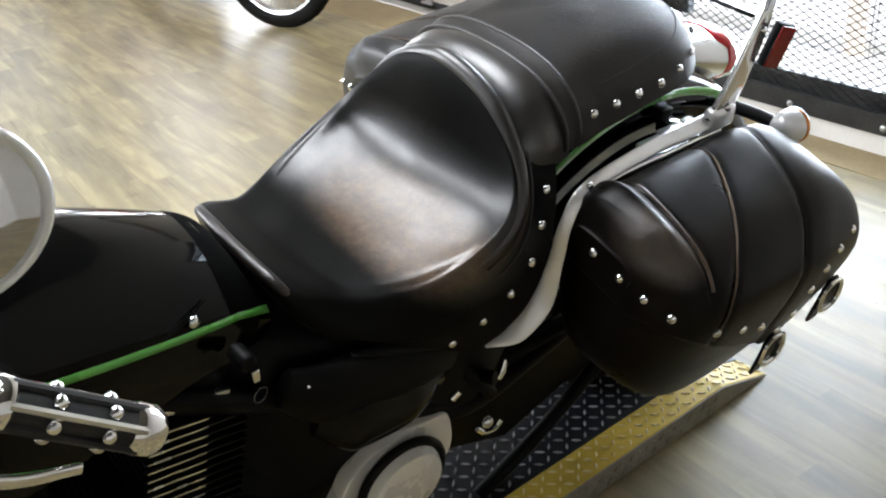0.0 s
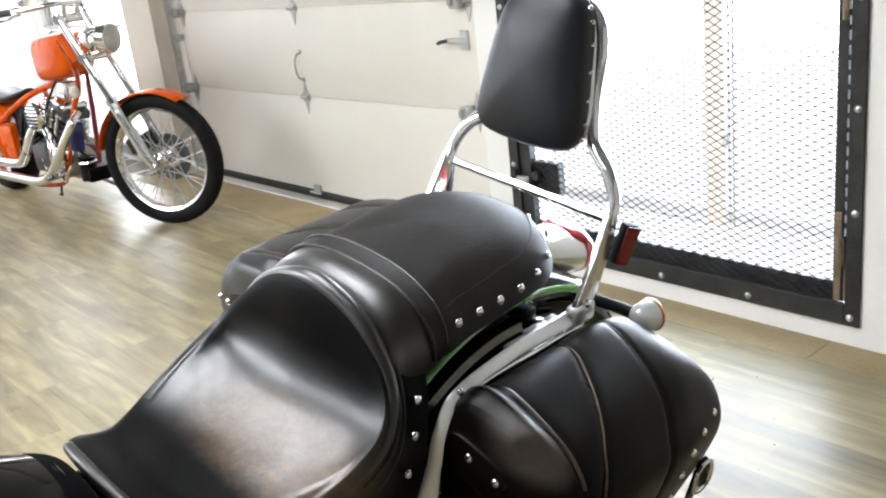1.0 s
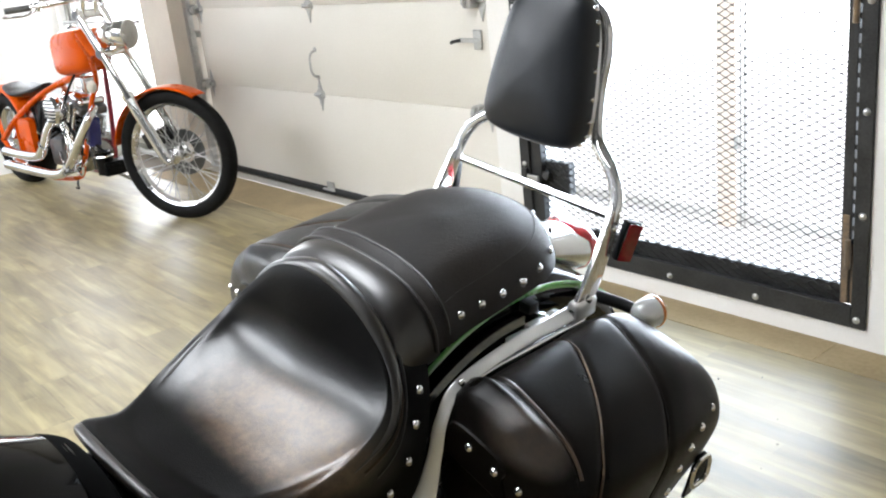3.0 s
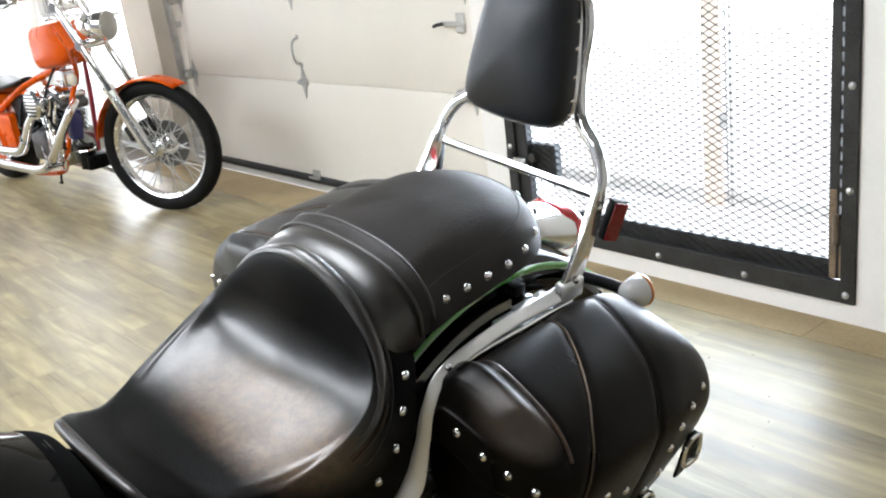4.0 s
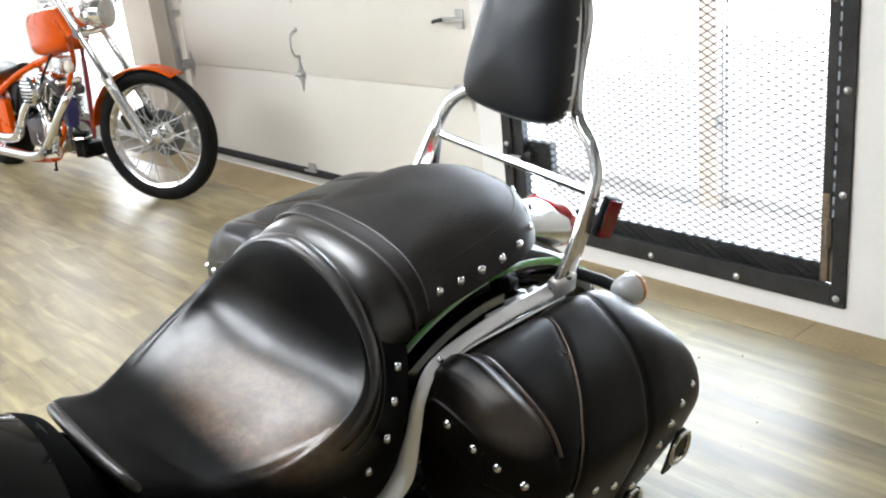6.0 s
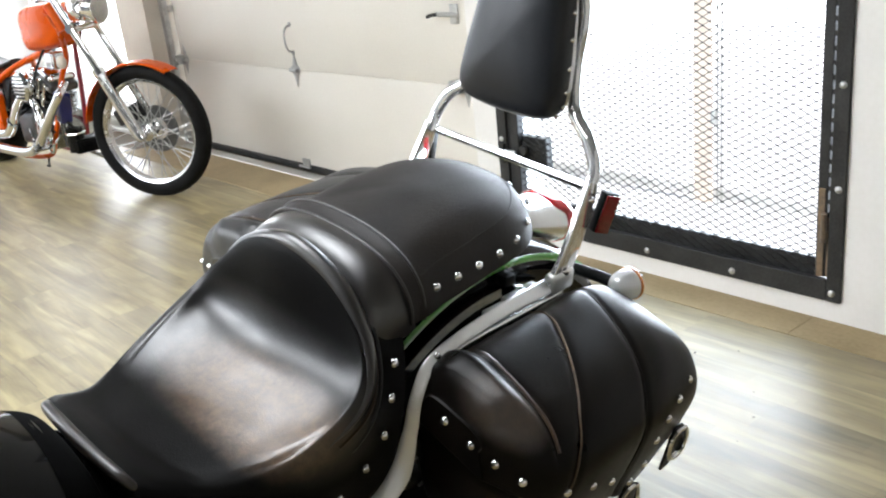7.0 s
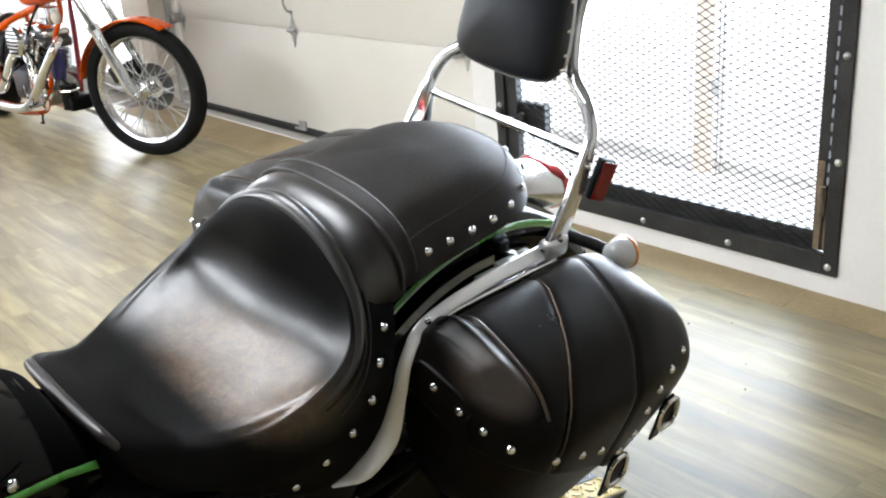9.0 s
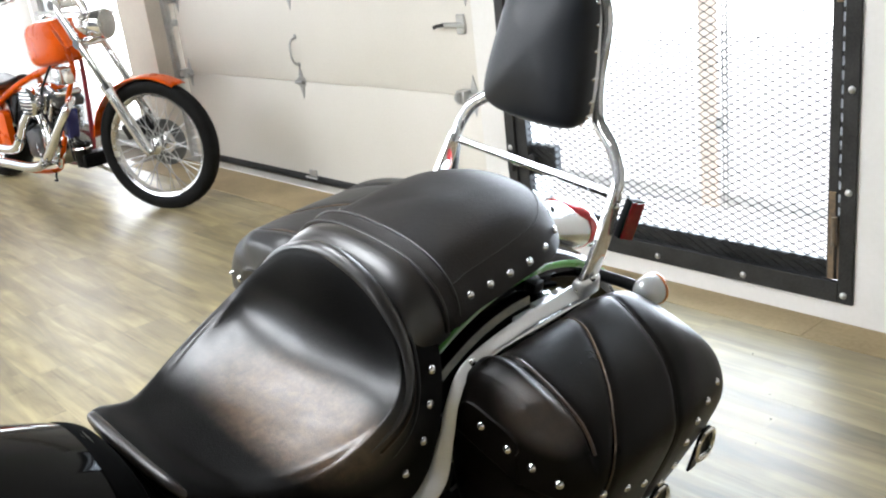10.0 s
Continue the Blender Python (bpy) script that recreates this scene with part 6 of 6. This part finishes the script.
# seat
own = bmesh.new()
rows = []
for x, hw, z, h in ((0.04, 0.06, 0.690, 0.02), (0.09, 0.11, 0.685, 0.03), (0.20, 0.13, 0.655, 0.04), (0.32, 0.12, 0.648, 0.035), (0.44, 0.085, 0.665, 0.03), (0.55, 0.04, 0.695, 0.02)):
    rows.append([(x, hw * math.cos(t), z + h * math.sin(t) * (0.7 if math.sin(t) > 0 else 1.0)) for t in np.linspace(0, 2 * np.pi, 24, endpoint=False)])
cols = [spline([l[j] for l in rows], 24) for j in range(24)]
vs = grid_faces(own, [[tuple(cols[j][i]) for j in range(24)] for i in range(24)], closed_u=True)
own.faces.new(vs[0])
own.faces.new(vs[-1])
part("saddle", own, LEATHER, chop, "small black leather saddle")
# oil tank and side panel
part("oil_tank", tube([(0.42, -0.11, 0.47), (0.42, 0.11, 0.47)], 0.095, n=6, seg=28), CHROME_DULL, chop, "polished oil tank")
part("side_panel", box(0.28, 0.52, -0.15, -0.13, 0.26, 0.50, 0.03, 3), ORANGE, chop)
# engine
eng = part("crankcase", turned([(0.02, -0.13), (0.10, -0.125), (0.125, -0.09), (0.13, 0.0), (0.125, 0.09), (0.10, 0.12)], Matrix.Translation((0.88, 0, 0.30)) @ pose(0, 0, 0, 90, 0, 0), 32), ENGINE_METAL, chop, "polished engine case")
eng.location = (0.11, 0, 0)
part("cam_cover", turned([(0.001, 0.03), (0.05, 0.028), (0.075, 0.018), (0.085, 0)], Matrix.Translation((0.93, -0.128, 0.30)) @ axis_pose((0, 0, 0), (0, -1, 0)), 24), CHROME, eng)
part("gearbox", box(0.55, 0.78, -0.12, 0.10, 0.20, 0.40, 0.03, 3), DARK_STEEL, eng)
part("primary_case", tube([(0.88, 0.16, 0.30), (0.55, 0.16, 0.29)], 0.09, n=8, seg=24, flat=0.5), CHROME, eng)
for lean in (-24, 22):
    m = Matrix.Translation((0.88, 0, 0.36)) @ pose(0, 0, 0, 0, lean, 0)
    cyl = part("cylinder", turned([(0.055, 0.02), (0.055, 0.24)], m, 24), BLACK_SATIN, eng, "finned cylinder")
    for k in range(10):
        part("fin", box(-0.078, 0.078, -0.082, 0.082, 0.045 + k * 0.0155, 0.050 + k * 0.0155, 0.0015, 1, m=m), ENGINE_METAL, cyl)
    hd = part("cylinder_head", box(-0.085, 0.085, -0.09, 0.09, 0.205, 0.265, 0.02, 2, m=m), DARK_STEEL, cyl)
    part("rocker_cover", box(-0.07, 0.07, -0.085, 0.085, 0.268, 0.315, 0.022, 3, m=m), CHROME, cyl)
    for d in (-0.035, 0.035):
        part("pushrod_tube", tube([m @ Vector((d, -0.10, 0.26)), (0.90 + d * 0.6, -0.135, 0.36)], 0.010, n=5, seg=10), CHROME, cyl)
    for d in (-0.05, 0.05):
        part("bolt", dome(m @ Vector((d, -0.091, 0.235)), (0, -1, 0), 0.010, 0.008, 10), BOLT, hd)
air = Matrix.Translation((0.90, -0.19, 0.585)) @ axis_pose((0, 0, 0), (0, -1, 0.05))
ac = part("air_cleaner", turned([(0.045, -0.07), (0.085, -0.03), (0.092, 0.0), (0.080, 0.02), (0.02, 0.03), (0.001, 0.03)], air, 32), CHROME, eng, "round ribbed chrome air cleaner")
for k in range(7):
    part("rib", box(-0.075 + 0.005 * abs(k - 3), 0.075 - 0.005 * abs(k - 3), -0.004, 0.004, 0.018, 0.034, 0.002, 1, m=air @ pose(0, 0, 0, 0, 0, 0) @ pose(0, (k - 3) * 0.021, 0)), BLACK_SATIN, ac)
part("carburettor", box(0.84, 0.93, -0.13, -0.02, 0.54, 0.62, 0.012, 2), DARK_STEEL, eng)
# exhaust
for pts in ([(1.36, -0.09, 0.60), (1.43, -0.17, 0.555), (1.32, -0.20, 0.43), (1.10, -0.21, 0.25), (0.94, -0.22, 0.19), (0.60, -0.225, 0.185), (0.20, -0.23, 0.192)], [(0.93, -0.09, 0.62), (1.01, -0.18, 0.56), (0.93, -0.21, 0.47), (0.84, -0.22, 0.37), (0.73, -0.225, 0.293), (0.50, -0.23, 0.280), (0.22, -0.23, 0.285)]):
    pipe = part("exhaust_pipe", tube(pts, [0.020, 0.022, 0.026, 0.028, 0.031, 0.031, 0.031], n=70, seg=18), CHROME, chop, "chrome drag pipe")
    part("pipe_clamp", torus_bm(0.033, 0.005, axis_pose(pts[3], Vector(pts[4]) - Vector(pts[3])), 24, 8), ENGINE_METAL, pipe)
part("peg", tube([(1.10, -0.14, 0.22), (1.12, -0.26, 0.22)], 0.014, n=5), ENGINE_METAL, chop)
part("brake_pedal", tube([(1.08, -0.15, 0.20), (1.20, -0.18, 0.20), (1.24, -0.18, 0.26)], 0.008, n=16), CHROME, chop)
part("side_stand", tube([(0.95, 0.13, 0.13), (0.98, 0.22, 0.06), (1.0, 0.28, 0.008)], 0.012, n=12), ENGINE_METAL, chop)
part("kick_foot", tube([(0.98, -0.12, 0.135), (0.985, -0.13, 0.105), (1.0, -0.135, 0.085), (0.965, -0.135, 0.085)], 0.006, n=16), BLACK_SATIN, chop)
# ignition coil cover and front canisters
part("coil_cover", box(-0.036, 0.036, -0.035, 0.035, -0.09, 0.09, 0.010, 2, m=pose(1.335, -0.12, 0.470, 0, 14, 0)), BLUE, chop, "dark blue coil cover")
can = part("oil_filter", tube([(1.34, -0.09, 0.20), (1.34, -0.09, 0.34)], 0.050, n=8, seg=24), BLACK_GLOSS, chop, "black oil filter canister")
part("filter_band", torus_bm(0.051, 0.006, Matrix.Translation((1.34, -0.09, 0.31)), 28, 8), CHROME, can)
part("regulator", box(1.28, 1.40, -0.12, 0.05, 0.19, 0.275, 0.012, 2), BLACK_SATIN, chop)
for k in range(6):
    part("regulator_fin", box(1.402, 1.412, -0.11, 0.04, 0.195 + k * 0.0125, 0.199 + k * 0.0125), BLACK_SATIN, chop)
horn = part("horn", dome((1.415, -0.10, 0.725), (0.3, -1, 0.1), 0.036, 0.028, 18), IVORY, chop, "ivory coloured round horn")
part("horn_bracket", tube([(1.415, -0.10, 0.725), (1.34, -0.05, 0.70)], 0.009, n=4), CHROME_DULL, horn)
# dark gaps between engine and frame are filled by hoses, linkages and the second coil
for a, b, c in (((0.70, -0.10, 0.44), (0.80, -0.16, 0.40), (0.92, -0.15, 0.44)), ((1.02, -0.12, 0.50), (1.10, -0.13, 0.42), (1.14, -0.11, 0.30)), ((0.62, -0.08, 0.60), (0.66, -0.13, 0.52), (0.62, -0.14, 0.42))):
    part("hose", tube([a, b, c], 0.011, n=18, seg=10), BLACK_PLASTIC, chop)
part("battery_box", box(0.50, 0.68, -0.10, 0.10, 0.36, 0.60, 0.015, 2), BLACK_SATIN, chop)
for s in (1, -1):
    caliper = part("brake_caliper", box(-0.05, 0.03, -0.022, 0.022, -0.045, 0.045, 0.012, 2, m=FW @ pose(-0.10, 0.062 * s, 0.46, 0, -25, 0)), BLACK_SEMI, chop)
for k in range(5):
    a = k * 2 * math.pi / 5 + 0.3
    part("cover_bolt", dome((0.93 + 0.062 * math.cos(a), -0.146, 0.30 + 0.062 * math.sin(a)), (0, -1, 0), 0.008, 0.006, 10), BOLT, eng)
part("intake_manifold", tube([(0.80, -0.05, 0.585), (0.88, -0.08, 0.575), (0.97, -0.05, 0.585)], 0.026, n=14, seg=16), CHROME, eng)
part("oil_line", tube([(0.70, -0.12, 0.30), (0.80, -0.15, 0.24), (1.0, -0.15, 0.22), (1.10, -0.13, 0.28)], 0.007, n=24, seg=8), CHROME, eng)
part("oil_line", tube([(1.05, -0.11, 0.52), (1.16, -0.13, 0.50), (1.24, -0.12, 0.38), (1.30, -0.10, 0.34)], 0.008, n=24, seg=8), BLACK_PLASTIC, eng)
for lean, side in ((-24, -1), (22, 1)):
    m = Matrix.Translation((0.88, 0, 0.36)) @ pose(0, 0, 0, 0, lean, 0)
    part("spark_plug_lead", tube([m @ Vector((0.09 * side, -0.03, 0.24)), m @ Vector((0.13 * side, -0.07, 0.26)), m @ Vector((0.12 * side, -0.10, 0.16)), (1.17, -0.13, 0.50)], 0.005, n=24, seg=8), BLACK_PLASTIC, eng)
part("top_mount", box(1.00, 1.11, -0.06, 0.03, 0.665, 0.765, 0.012, 2), CHROME_DULL, eng)
part("mount_plate", box(1.10, 1.21, -0.095, -0.075, 0.20, 0.40, 0.012, 2), DARK_STEEL, eng)
part("fuel_line", tube([(1.06, -0.07, 0.80), (1.02, -0.12, 0.70), (0.95, -0.13, 0.62)], 0.007, n=18, seg=8), BLACK_PLASTIC, eng)
for k in range(3):
    part("cooling_rib", box(1.11 + k * 0.035, 1.12 + k * 0.035, -0.112, -0.096, 0.22, 0.38, 0.003, 1), ENGINE_METAL, eng)

# ---- floor: printed planks laid along the wall ----
floor = structure("floor", box(X0 - 0.2, X1 + 0.2, Y0 - 0.2, YG + 0.22, -0.2, -0.0062), SCREED, "pale wood-look vinyl plank floor")
PW, PL, GAP = 0.19, 1.22, 0.00008
plank_mesh = {}


def plank_data(length):
    key_ = round(length, 2)
    if key_ not in plank_mesh:
        b = box(-length / 2 + GAP, length / 2 - GAP, -PW / 2 + GAP, PW / 2 - GAP, -0.006, 0.0)
        me = bpy.data.meshes.new("plank")
        b.to_mesh(me)
        b.free()
        me.materials.append(PLANK)
        plank_mesh[key_] = me
    return plank_mesh[key_]


rng = random.Random(5)
rest = bmesh.new()
y_top = 2.87
for r_ in range(int((y_top - Y0) / PW) + 1):
    yc = y_top - (r_ + 0.5) * PW
    x = X0 - rng.random() * PL
    while x < X1:
        a, b_ = max(x, X0), min(x + PL, X1)
        if b_ - a > 0.02:
            if b_ < 1.6 and yc > -1.9:
                pk = new("plank", plank_data(b_ - a))
                pk.location = ((a + b_) / 2, yc, 0)
                pk.parent = floor
            else:
                box(a + GAP, b_ - GAP, yc - PW / 2 + GAP, yc + PW / 2 - GAP, -0.006, 0.0, bm=rest)
        x += PL
tagged(part("planks", rest, PLANK, floor, smooth=False), kind="stuff")
for x in np.arange(-2.633, X1, 1.5):
    part("border_board", box(x + 0.0007, min(x + 1.4993, X1), 2.8715, YG - 0.001, -0.006, 0.0015, 0.001, 1), BORDER, floor, smooth=False)
for k in range(3):
    part("border_board", box(-5.93 + k * 1.099 + 0.0007, -5.93 + (k + 1) * 1.099 - 0.0007, 2.79, 3.084, -0.005, 0.0035, 0.001, 1), BORDER, floor, smooth=False)

# crumbs of dirt on the planks
rng = random.Random(11)
crumbs = bmesh.new()
for k in range(46):
    x, y, r = rng.uniform(-2.9, 1.0), rng.uniform(1.3, 2.95), rng.uniform(0.0008, 0.0024)
    box(-r * 1.4, r * 1.4, -r, r, 0.0, r, bm=crumbs, m=pose(x, y, 0.0004 if y < 2.87 else 0.0018, 0, 0, rng.uniform(0, 180)))
tagged(obj("floor_dirt", crumbs, BLACK_PLASTIC, smooth=False), "loose dark crumbs of dirt scattered on the floor", "dirt", kind="stuff")
